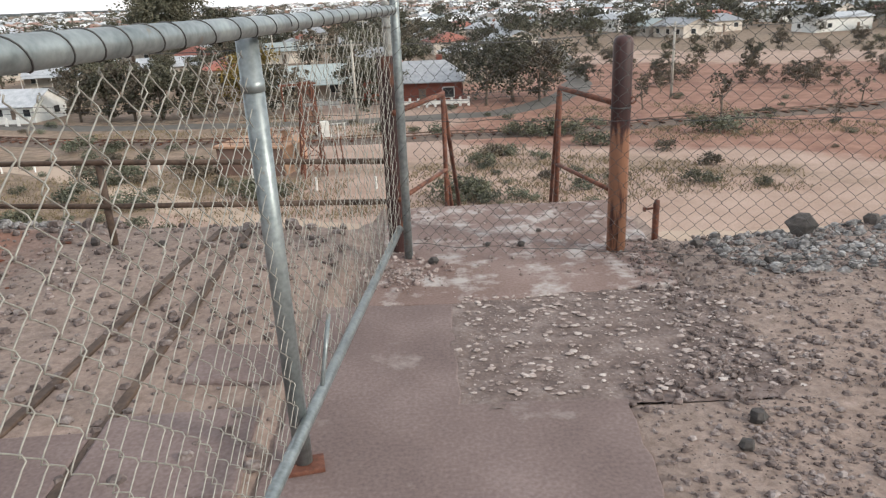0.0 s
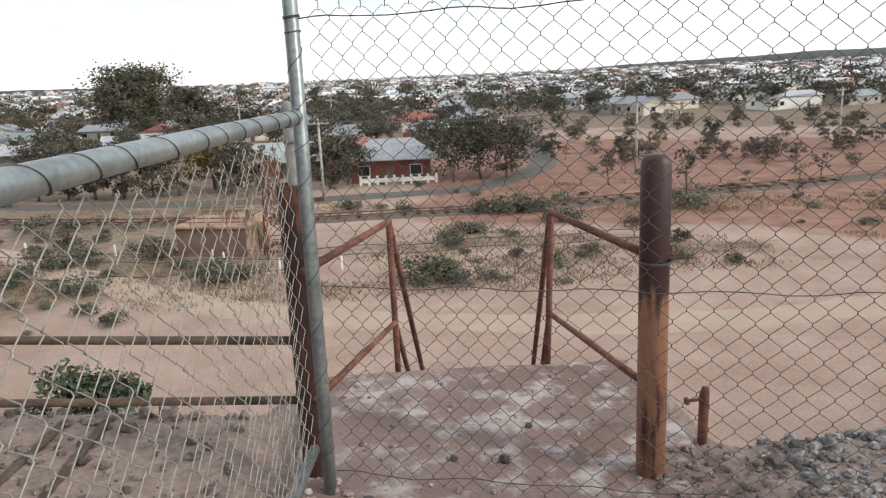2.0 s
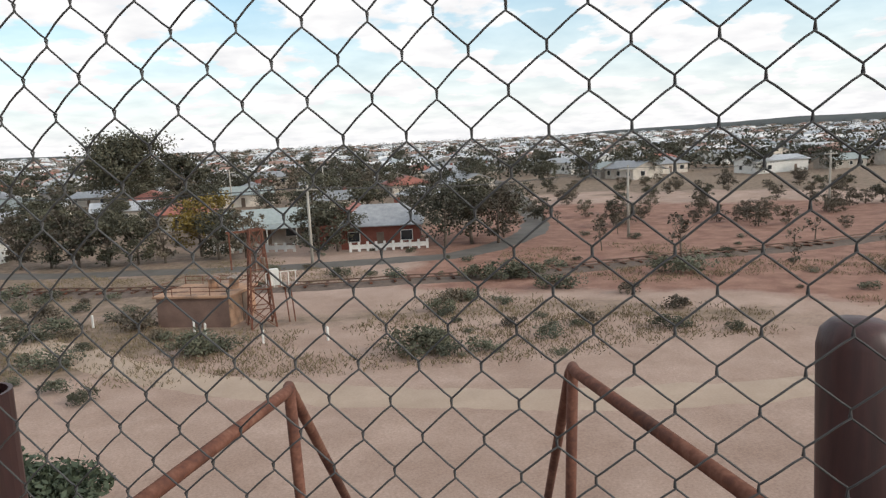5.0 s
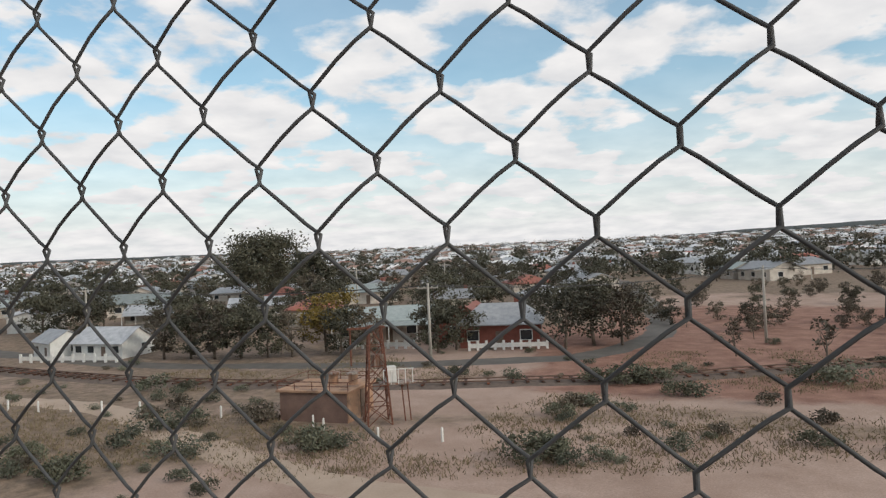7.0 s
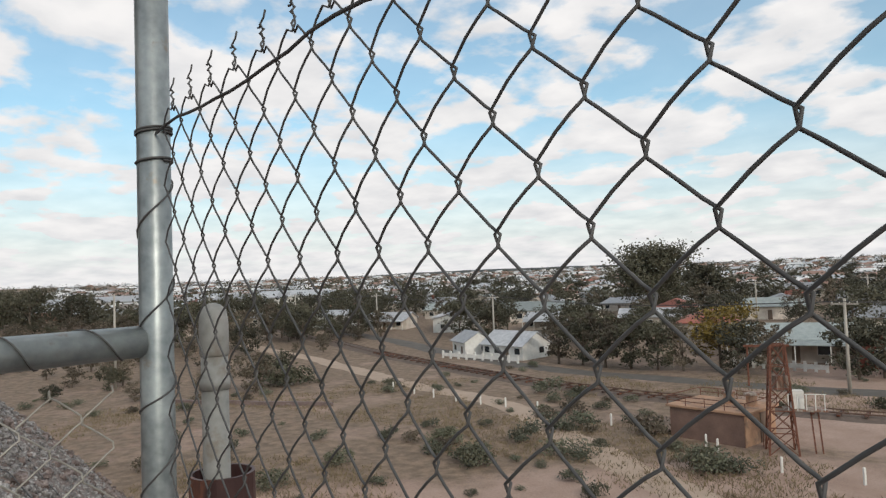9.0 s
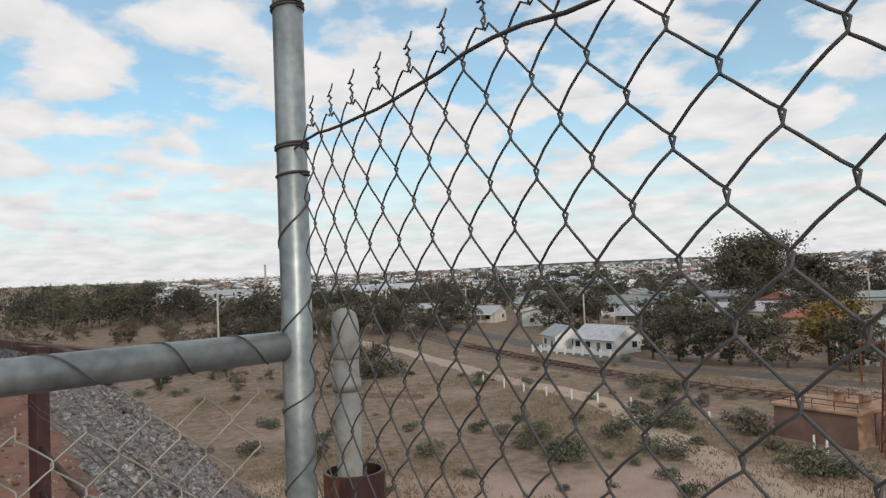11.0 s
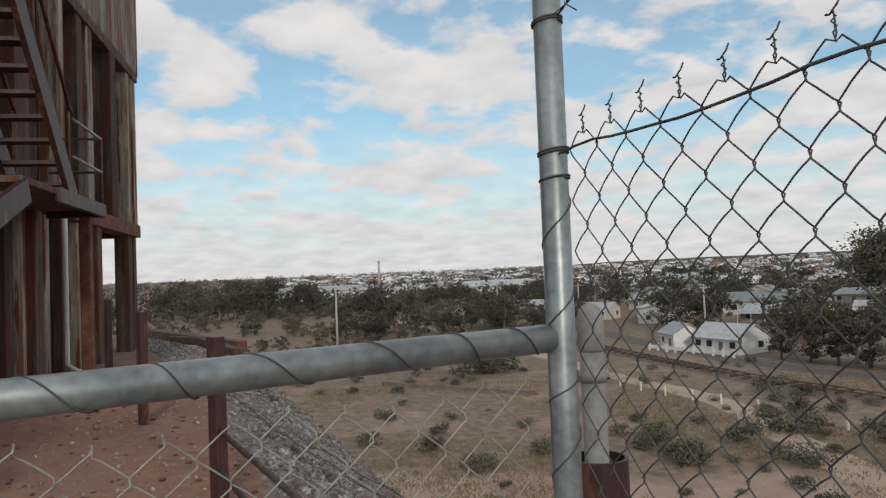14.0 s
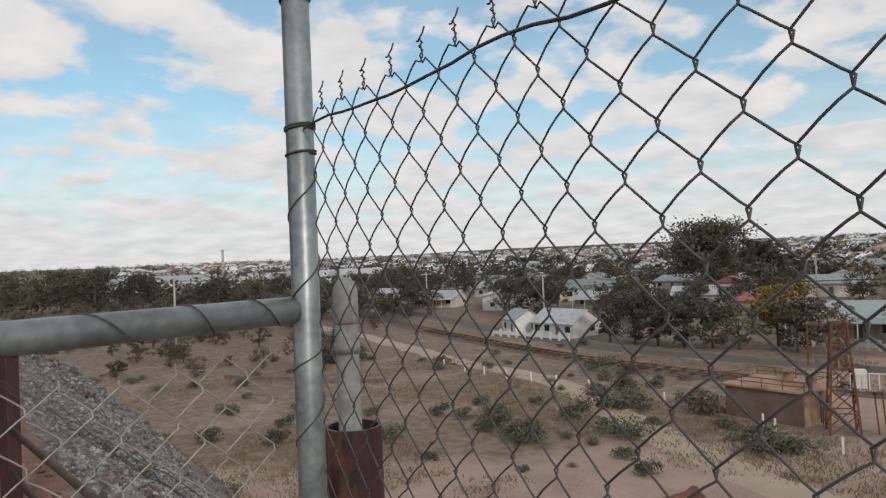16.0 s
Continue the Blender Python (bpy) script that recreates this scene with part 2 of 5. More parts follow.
# ---- mesh helpers ----
class Geo:
    """Vertices and faces of one part."""

    def __init__(self):
        self.v, self.f = [], []

    def box(self, c, s, turn=0.0, m=None):
        """Box about c with sizes s, turned about z in degrees."""
        ca, sn = math.cos(radians(turn)), math.sin(radians(turn))
        k = len(self.v)
        for z in (-.5, .5):
            for x, y in ((-.5, -.5), (.5, -.5), (.5, .5), (-.5, .5)):
                px, py = x * s[0], y * s[1]
                self.v.append((c[0] + px * ca - py * sn, c[1] + px * sn + py * ca, c[2] + z * s[2]))
        self.f += [(k, k + 3, k + 2, k + 1), (k + 4, k + 5, k + 6, k + 7)]
        self.f += [(k + i, k + (i + 1) % 4, k + 4 + (i + 1) % 4, k + 4 + i) for i in range(4)]
        return self

    def tube(self, pts, r, sides=8, caps=True, close=False):
        """Round bar along pts; r is one radius or one for each point."""
        pts = [Vector(p) for p in pts]
        rs = r if isinstance(r, (list, tuple)) else [r] * len(pts)
        k, up = len(self.v), None
        for i, p in enumerate(pts):
            a, z = pts[max(0, i - 1)], pts[min(len(pts) - 1, i + 1)]
            d = (z - a).normalized()
            if up is None:
                up = d.orthogonal().normalized()
            up = (up - d * up.dot(d)).normalized()
            w = d.cross(up)
            for j in range(sides):
                g = 2 * math.pi * j / sides
                self.v.append(tuple(p + rs[i] * (math.cos(g) * up + math.sin(g) * w)))
        for i in range(len(pts) - 1):
            for j in range(sides):
                a, b = k + i * sides + j, k + i * sides + (j + 1) % sides
                self.f.append((a, b, b + sides, a + sides))
        if caps:
            self.f.append(tuple(k + j for j in reversed(range(sides))))
            e = k + (len(pts) - 1) * sides
            self.f.append(tuple(e + j for j in range(sides)))
        return self

    def beam(self, a, b, w, h, up=(0, 0, 1)):
        """Square-edged bar from a to b, w wide and h high."""
        a, b = Vector(a), Vector(b)
        d = (b - a).normalized()
        u = Vector(up)
        if abs(d.dot(u)) > 0.99:
            u = Vector((0, 1, 0))
        x = d.cross(u).normalized()
        y = x.cross(d)
        k = len(self.v)
        for p in (a, b):
            for i, j in ((-.5, -.5), (.5, -.5), (.5, .5), (-.5, .5)):
                self.v.append(tuple(p + x * (i * w) + y * (j * h)))
        self.f += [(k, k + 1, k + 2, k + 3), (k + 7, k + 6, k + 5, k + 4)]
        self.f += [(k + (i + 1) % 4, k + i, k + 4 + i, k + 4 + (i + 1) % 4) for i in range(4)]
        return self

    def quad(self, *p):
        k = len(self.v)
        self.v += [tuple(q) for q in p]
        self.f.append(tuple(range(k, k + len(p))))
        return self

    def rock(self, c, s, rng):
        """Uneven lump."""
        k = len(self.v)
        n = 6
        yaw = rng.random() * 6.28
        rings = ((-.45, .75), (.05, 1.0), (.5, .6))
        for z, w in rings:
            for j in range(n):
                g = yaw + 6.283 * j / n + rng.uniform(-.25, .25)
                q = w * rng.uniform(.7, 1.15) * .5
                self.v.append((c[0] + q * s[0] * math.cos(g), c[1] + q * s[1] * math.sin(g), c[2] + s[2] * (z + rng.uniform(-.12, .12))))
        for i in range(2):
            for j in range(n):
                a, b = k + i * n + j, k + i * n + (j + 1) % n
                self.f.append((a, b, b + n, a + n))
        self.f.append(tuple(k + 2 * n + j for j in range(n)))
        return self


def part(name, geo, material, parent=None, label="", smooth=False, bevel=0.0):
    """One mesh object out of geo, under a thing or a part where one is given."""
    me = bpy.data.meshes.new(name)
    me.from_pydata(geo.v, [], geo.f)
    if smooth:
        me.polygons.foreach_set("use_smooth", [True] * len(me.polygons))
    me.materials.append(material)
    me.update()
    ob = new(name, me)
    if parent:
        ob.parent = parent
    if bevel:
        md = ob.modifiers.new("edge", 'BEVEL')
        md.width, md.segments, md.limit_method = bevel, 2, 'ANGLE'
    if label:
        ob["label"] = label
    return ob


def thing(name, label, category, at=(0, 0, 0), turn=0.0, group=""):
    ob = new(name)
    ob.matrix_basis = pose(*at, 0, 0, turn)
    return tagged(ob, label, category, group)


# ---- the ground ----
RIM = [(-400, -300), (-60, -30), (-34, -4), (-26, 4.5), (-20, 7.6), (-13, 7.4), (-9.6, 7.1), (-4.0, 5.3), (-3.0, 4.93), (-2.2, 4.82), (-1.2, 4.66), (-0.62, 4.56), (-0.42, 4.98), (1.27, 4.92),
       (1.42, 4.0), (2.0, 4.0), (3.2, 4.12), (6, 4.8), (14, 8), (60, 20), (400, 60)]


def rim(x):
    return float(np.interp(x, [p[0] for p in RIM], [p[1] for p in RIM]))


def plain(r):
    """Height of the lowland at the distance r: flat, then rising gently away."""
    return -10.0 + 0.0173 * max(0.0, min(r, 1750) - 92)


def ground_z(x, y):
    r = math.hypot(x, y - 4)
    d = y - rim(x)
    top = 0.0
    if x < -4:
        top += 0.3 * min(1, (-4 - x) / 9)
    if x > 1.3 and y > 2.2:
        top += 0.03 * min(1, (x - 1.3) / 1.5)
    low = plain(r) + 0.3 * noise.noise((x * .05, y * .05, 3.1)) + 0.06 * noise.noise((x * .3, y * .3, 1.7))
    if d <= 0:
        z = top
    else:
        z = top - 1.0 * d
        k = 1.2
        h = max(0.0, min(1.0, 0.5 + 0.5 * (z - low) / k))
        z = low * (1 - h) + z * h + k * h * (1 - h) if d > 4 else max(z, low)
    near = max(0.0, 1 - r / 40)
    if near > 0 and not (-0.62 < x < 1.28 and 1.2 < y < 5.0):
        z += near * (0.035 * noise.noise((x * 1.7, y * 1.7, 0)) + 0.018 * noise.noise((x * 6, y * 6, 5)))
    return z


def spaced(lo, hi, mid, n, tight):
    """n values from lo to hi, closest together round mid."""
    a, b = math.asinh((lo - mid) / tight), math.asinh((hi - mid) / tight)
    return [mid + tight * math.sinh(a + (b - a) * i / (n - 1)) for i in range(n)]


def in_pad(x, y):
    return -0.60 < x < (0.60 if y < 2.2 else 1.24) and 1.32 < y < 4.9


def build_ground():
    xs = spaced(-3800, 3800, 0.0, 300, 2.2)
    ys = spaced(-1500, 3900, 4.2, 320, 1.6)
    v, f, cols = [], [], []
    for y in ys:
        for x in xs:
            z = ground_z(x, y)
            if in_pad(x, y):
                z = min(z, -0.06)
            v.append((x, y, z))
            d = y - rim(x)
            r = math.hypot(x, y - 4)
            # red: iron-red soil, green: dull scrubby soil, blue: broken stone
            red = 0.25
            if d < 0.3:
                red = 0.32 if x > -2.5 else 0.8
            if d > 12:
                side = max(0.0, min(1.0, (x + 4) / 10))
                red = 0.1 + side * 0.75 * max(0, min(1, (r - 49) / 8)) * max(0, min(1, (132 - r) / 14)) + 0.3 * (1 - side) * max(0, 1 - abs(r - 60) / 10)
                red += 0.3 * max(0, min(1, (-x - 25) / 30))
            dull = 0.0
            if d > 10:
                dull = (0.28 if x < -14 or r > 44 else 0.12) + (0.25 if r > (140 if x > 14 else 100) else 0) + 0.3 * max(0, 1 - abs(r - 47) / 5) + 0.38 * max(0, min(1, (-x - 8) / 12)) * max(0, min(1, (r - 36) / 6))
                dull += 0.5 * (r > (150 if x > 14 else 110))
            if d <= 0 and x < -2.5:
                dull = 0.22 * min(1, (-2.5 - x) / 1.5)
            stone = (0.62 if x > -3 else 0.3) if d < 0 and r < 30 else 0.0
            if 0 <= d < 11:
                stone = 0.7
            if -17 < x < -2.4 and float(np.interp(x, [-17, -9.97, -4.0, -2.5], [6.9, 6.2, 5.0, 4.75])) < y < rim(x) + 2:
                red, dull, stone = 0.0, 0.0, 1.0
            cols.append((red, min(1, dull), stone, 1))
    nx = len(xs)
    for j in range(len(ys) - 1):
        for i in range(nx - 1):
            a = j * nx + i
            f.append((a, a + 1, a + 1 + nx, a + nx))
    me = bpy.data.meshes.new("ground")
    me.from_pydata(v, [], f)
    me.polygons.foreach_set("use_smooth", [True] * len(me.polygons))
    ca = me.color_attributes.new("soil", 'FLOAT_COLOR', 'POINT')
    ca.data.foreach_set("color", [c for q in cols for c in q])
    me.materials.append(M_EARTH)
    me.update()
    tagged(new("ground", me), "red and sandy earth falling from a stony bank to a plain", "ground", kind="structure")


build_ground()


def build_pad():
    base = thing("concrete_pad", "worn reddish concrete landing slabs at the head of steps", "pad")
    base["kind"] = "structure"
    for poly in ([(-0.6, 1.3), (0.60, 1.3), (0.66, 2.24), (0.04, 2.25), (0.04, 3.17), (-0.6, 3.2)],
                 [(-0.42, 3.2), (0.04, 3.17), (1.20, 3.3), (1.25, 3.9), (1.27, 4.92), (-0.36, 4.95), (-0.36, 3.9)]):
        g = Geo()
        edge, rg = [], random.Random(len(poly))
        for i, (x, y) in enumerate(poly):
            x2, y2 = poly[(i + 1) % len(poly)]
            m = max(1, int(math.hypot(x2 - x, y2 - y) / .07))
            for k in range(m):
                wob = 0.0 if k == 0 else 0.011
                edge.append((x + (x2 - x) * k / m + rg.uniform(-wob, wob), y + (y2 - y) * k / m + rg.uniform(-wob, wob)))
        poly = edge
        n = len(poly)
        g.v = [(x, y, 0.0) for x, y in poly] + [(x, y, -0.25) for x, y in poly]
        g.f = [tuple(range(n)), tuple(reversed(range(n, 2 * n)))] + [(i, n + i, n + (i + 1) % n, (i + 1) % n) for i in range(n)]
        part("slab", g, M_CONCRETE if poly[0][1] < 2 else M_PALECRETE, base, bevel=0.006)


build_pad()


# ---- fence at the end of the pad ----
POST = Vector((-0.195, 3.862, 0))
FDIR = Vector((0.9675, -0.2529, 0)).normalized()
STEP, PITCH = 0.0408, 0.0816


def zigzag(n, first_up, r, sides=5, z0=0.0, barb=True):
    """One woven wire of chain link: bends from side to side, hooked round its neighbours."""
    pts = []
    for k in range(n + 1):
        side = (k + first_up) % 2
        s = 1 if side else -1
        x, y, z = side * STEP + s * 0.0006, 0.0018 * s, z0 + k * PITCH / 2 - (0.011 if barb and k == n else 0)
        pts.append((x, -y, z - 0.0044))
        pts.append((x, y, z + 0.0044))
        if k < n:
            # each run bows: the rising one to the front, the falling one a little to the back
            for q in (.27, .5, .73):
                bow = math.sin(math.pi * q)
                xx = side * STEP - s * STEP * ((q - .1) / .8)
                pts.append((xx - (.0014 if s < 0 else 0) * bow, (-.0034 if s < 0 else .001) * bow, z + PITCH / 2 * q))
    if barb:
        x, y, z = pts[-1]
        h = 1 if first_up else -1
        pts += [(x + .002 * h, .002, z + .007), (x - .002 * h, -.002, z + .012), (x + .002 * h, .002, z + .017), (x - .001 * h, -.002, z + .021), (x + .006 * h, 0, z + .024 + .004 * h), (x + .011 * h, 0, z + .028 + .007 * h)]
    g = Geo()
    g.tube(pts, r, sides)
    return g


def chain_link(parent, origin, direction, first, count, rows, z0, r, material, barb=True, slack=None):
    """Woven wires side by side, each a part, on two shared meshes."""
    turn = math.degrees(math.atan2(direction.y, direction.x))
    shared = {}
    for i in range(count):
        kind = i % 2
        if kind not in shared:
            ob = part("mesh_wire", zigzag(rows, kind, r, z0=z0, barb=barb), material, parent, smooth=True)
            shared[kind] = ob.data
        else:
            ob = new("mesh_wire", shared[kind])
            ob.parent = parent
        s = first + i * STEP
        p = origin + direction * s
        off = slack(s) if slack else (0, 0)
        ob.matrix_basis = pose(p.x - direction.y * off[0], p.y + direction.x * off[0], off[1], 0, 0, turn)


def helix(a, b, r, pitch, phase, rng, sides=5, wire=0.0014):
    """Lacing wire wound unevenly round a straight bar."""
    a, b = Vector(a), Vector(b)
    d = (b - a); length = d.length; d.normalize()
    u = d.orthogonal().normalized(); w = d.cross(u)
    pts, s, ang = [], 0.0, phase
    p = pitch
    while s < length:
        pts.append(a + d * s + (math.cos(ang) * u + math.sin(ang) * w) * r)
        ang += math.pi / 8
        if rng.random() < 0.08:
            p = pitch * rng.uniform(0.55, 1.5)
        s += p / 16
    return Geo().tube(pts, wire, sides)


def ring(c, r, wire, turns=2.0, rise=0.004, tilt=(0, 0)):
    pts = []
    n = int(14 * turns)
    for i in range(n + 1):
        g = 6.2832 * turns * i / n
        x, y = r * math.cos(g), r * math.sin(g)
        pts.append((c[0] + x, c[1] + y, c[2] + rise * turns * i / n + tilt[0] * x + tilt[1] * y))
    return pts


def build_corner_post():
    rng = random.Random(3)
    t = thing("fence_post", "tall galvanised steel corner post bound with tie wire", "fence post", at=POST)
    part("pole", Geo().tube([(0, 0, -0.2), (0.004, 0, 1.0), (0.012, 0.0, 2.6)], 0.0242, 20), M_GALV, t, smooth=True)
    part("lacing", helix((0.0, 0, 0.1), (0.008, 0, 1.63), 0.0255, 0.135, 0, rng), M_WIRE, t, "thin lacing wire wound round the pole", True)
    for z, n in ((1.688, 2.5), (1.645, 1.2), (1.912, 2.2)):
        part("tie", Geo().tube(ring((0.008, 0, z), 0.026, 0.0016, n, tilt=(0.1, 0.05)), 0.0019, 5), M_WIRE, t, "twisted tie wire", True)
    return t


build_corner_post()


# columns of knots counted from the one at x 0.689; the mesh is squeezed towards the post
COLUMNS = [(-23, -0.132), (-18, 0.037), (-14, 0.186), (-10, 0.328), (-6, 0.460), (-4, 0.535), (0, 0.689), (60, 3.06)]


def column_s(c):
    return (float(np.interp(c, [q[0] for q in COLUMNS], [q[1] for q in COLUMNS])) - POST.x) / FDIR.x


def build_front_mesh():
    t = thing("chain_link_fence", "unframed chain-link mesh with a wavy top wire and cut barbs", "fence")
    rows, top = 41, 1.7225
    shared = {}
    turn = math.degrees(math.atan2(FDIR.y, FDIR.x))
    for c in range(-23, 41):
        up = (c + 1) % 2                 # the top hook sits in the even column
        kind = (rows + (0 if up else 1)) % 2
        if kind not in shared:
            ob = part("mesh_wire", zigzag(rows, kind, 0.00125, z0=top - rows * PITCH / 2), M_WIRE, t, smooth=True)
            shared[kind] = ob.data
        else:
            ob = new("mesh_wire", shared[kind])
            ob.parent = t
        s0, s1 = column_s(c), column_s(c + 1)
        p = POST + FDIR * s0
        b = 0.006 * math.sin(s0 * 3.1)
        ob.matrix_basis = pose(p.x - FDIR.y * b, p.y + FDIR.x * b, 0, 0, 0, turn) @ Matrix.Diagonal(((s1 - s0) / STEP, 1, 1, 1))
    rng = random.Random(5)

    def line(z, wob, r, a=0.03, b=2.55, n=52):
        pts, w = [], 0
        for i in range(n + 1):
            s = a + (b - a) * i / n
            p = POST + FDIR * s
            w += rng.uniform(-1, 1) * wob
            w *= 0.8
            pts.append((p.x + 0.003, p.y + rng.uniform(-.002, .002) - 0.004, z + w + 0.006 * math.sin(s * 15)))
        return Geo().tube(pts, r, 6)
    part("tension_wire", line(1.683, 0.0028, 0.0021), M_WIRE, t, "dark wavy top wire", True)
    part("tension_wire", line(0.80, 0.003, 0.0019), M_WIRE, t, smooth=True)
    part("tension_wire", line(0.09, 0.004, 0.0019), M_WIRE, t, smooth=True)
    # barbed strand climbing from the post
    bw = thing("barbed_wire", "rusty twisted barbed wire strand tied to the post", "wire")
    a = POST + Vector((0.03, 0, 1.92))
    for ph in (0, math.pi):
        pts = []
        for i in range(120):
            s = i * 0.02
            p = a + FDIR * s
            pts.append((p.x, p.y + 0.0025 * math.sin(s * 160 + ph), p.z + 0.0025 * math.cos(s * 160 + ph) + 0.06 * min(1, s * 6) - 0.02 * math.sin(s * 2)))
        part("strand", Geo().tube(pts, 0.0013, 4), M_WIRE, bw, smooth=True)
    for i in range(18):
        s = 0.03 + i * 0.13
        p = a + FDIR * s
        z = p.z + 0.06 * min(1, s * 6) - 0.02 * math.sin(s * 2)
        g = Geo()
        g.tube([(p.x - .016, p.y - .01, z - .012), (p.x, p.y + .003, z + .003), (p.x + .014, p.y - .012, z + .014)], 0.0011, 4)
        g.tube([(p.x - .013, p.y + .012, z + .013), (p.x + .002, p.y - .003, z), (p.x + .015, p.y + .01, z - .013)], 0.0011, 4)
        part("barb", g, M_WIRE, bw, smooth=True)


build_front_mesh()

# the galvanised panel beside the pad, from the corner post back past the walker
PANEL_END = Vector((-0.66, -0.55, 0))
PDIR = (PANEL_END - POST).normalized()


def along(s, z, off=0.0):
    """A point of the panel, which leans out at its foot."""
    p = POST + PDIR * s
    lean = 0.045 * (1 - z / 1.38) + off
    return (p.x + PDIR.y * lean, p.y - PDIR.x * lean, z)


def build_panel():
    rng = random.Random(8)
    t = thing("chain_link_fence", "low galvanised pipe frame with slack chain-link laced on", "fence")
    L = (PANEL_END - POST).length
    part("top_rail", Geo().tube([along(0.02, 1.38), along(0.8, 1.374), along(1.9, 1.362), along(L, 1.345)], 0.0235, 20), M_GALV, t, smooth=True)
    part("bottom_rail", Geo().tube([along(0.02, 0.188), along(L, 0.18)], 0.0195, 16), M_GALV, t, smooth=True)
    foot, head = (-0.478, 1.925, 0.0), (-0.461, 1.825, 1.335)
    part("strut", Geo().tube([foot, head], 0.029, 16), M_GALV, t, smooth=True)
    mid = Vector(foot).lerp(Vector(head), 0.90)
    part("clamp", Geo().tube([mid, mid + Vector((0, -.002, .03))], 0.0315, 16), M_GALV, t, smooth=True)
    part("strut", Geo().tube([along(L - .1, 0.0, .03), along(L - .1, 1.33, .03)], 0.0235, 16), M_GALV, t, smooth=True)
    part("brace", Geo().tube([along(1.80, 0.2), along(1.66, 0.40)], 0.008, 8), M_GALV, t, smooth=True)
    part("foot_plate", Geo().box((-0.47, 1.91, 0.008), (0.12, 0.085, 0.016), 12), M_RUST, t, "rusty orange foot plate", bevel=0.003)
    part("lacing", helix(along(0.05, 1.38), along(1.9, 1.362), 0.0247, 0.115, 1.0, rng), M_WIRE, t, "thin wire wound round the top rail", True)
    part("lacing", helix(along(1.9, 1.362), along(L, 1.345), 0.0247, 0.1, 2.0, rng), M_WIRE, t, "thin wire wound round the top rail", True)
    o = POST + Vector((-0.02, 0, 0))
    chain_link(t, o, PDIR, 0.05, int((L - .1) / STEP), 28, 0.162, 0.00145, M_WIRE_LIT, barb=False,
               slack=lambda s: (-0.03 + 0.018 * math.sin(s * 2.3 + 1) + 0.006 * math.sin(s * 41), 0.012 * math.sin(s * 17)))


build_panel()


def build_brown_posts():
    # hollow pipe at the corner with a capped galvanised pipe standing in it
    t = thing("pipe_post", "hollow red-brown steel pipe post with rust on its rim", "post", at=(-0.260, 4.020, 0))
    g = Geo()
    n, R, r, h = 24, 0.055, 0.049, 1.14
    for rr, z in ((R, -0.2), (R, h), (r, h), (r, 0.6)):
        g.v += [(rr * math.cos(6.2832 * i / n), rr * math.sin(6.2832 * i / n), z) for i in range(n)]
    for k in range(3):
        g.f += [(k * n + i, k * n + (i + 1) % n, (k + 1) * n + (i + 1) % n, (k + 1) * n + i) for i in range(n)]
    g.f.append(tuple(3 * n + i for i in range(n)))
    part("pipe", g, M_RUSTPAINT, t, smooth=False)
    # old lock chain hook
    part("hook", Geo().tube([(-.05, -.03, .93), (-.07, -.035, .935), (-.09, -.04, .928), (-.094, -.04, .912), (-.082, -.038, .902), (-.066, -.035, .905)], 0.007, 8), M_RUST, t, "dark iron hook", True)
    c = thing("capped_pipe", "short galvanised pipe with a domed cap standing inside the brown pipe", "pipe", at=(-0.246, 4.0, 0))
    part("pipe", Geo().tube([(0, 0, 0.62), (0.0, 0, 1.375)], 0.0225, 18), M_DULLGALV, c, smooth=True)
    part("cap", Geo().tube([(0, 0, 1.34), (0, 0, 1.345), (0, 0, 1.40), (0, 0, 1.418), (0, 0, 1.427), (0, 0, 1.43)], [0.0225, 0.0245, 0.0245, 0.021, 0.012, 0.003], 18), M_DULLGALV, c, smooth=True)
    part("collar", Geo().tube([(0, 0, 1.285), (0, 0, 1.305)], 0.0255, 18), M_DULLGALV, c, smooth=True)
    # solid capped post across the gap
    p = thing("pipe_post", "thick red-brown pipe post with a domed top and rusty streaks", "post", at=(1.01, 3.84, 0))
    part("pipe", Geo().tube([(0, -.01, -0.2), (.02, .071, 1.158), (.02, .072, 1.18), (.02, .072, 1.193), (.02, .072, 1.196)], [0.054, 0.054, 0.049, 0.036, 0.004], 24), M_WORNPAINT, p, smooth=True)
    part("hook", Geo().tube([(.055, .03, .84), (.075, .03, .838), (.088, .03, .848), (.09, .03, .862), (.08, .03, .873), (.068, .03, .87), (.066, .03, .858)], 0.0055, 8), M_RUST, p, "rusty iron hook", True)
    part("tie", Geo().tube(ring((0, 0, .82), .0565, .002, 2.1), 0.0022, 5), M_WIRE, p, smooth=True)


build_brown_posts()


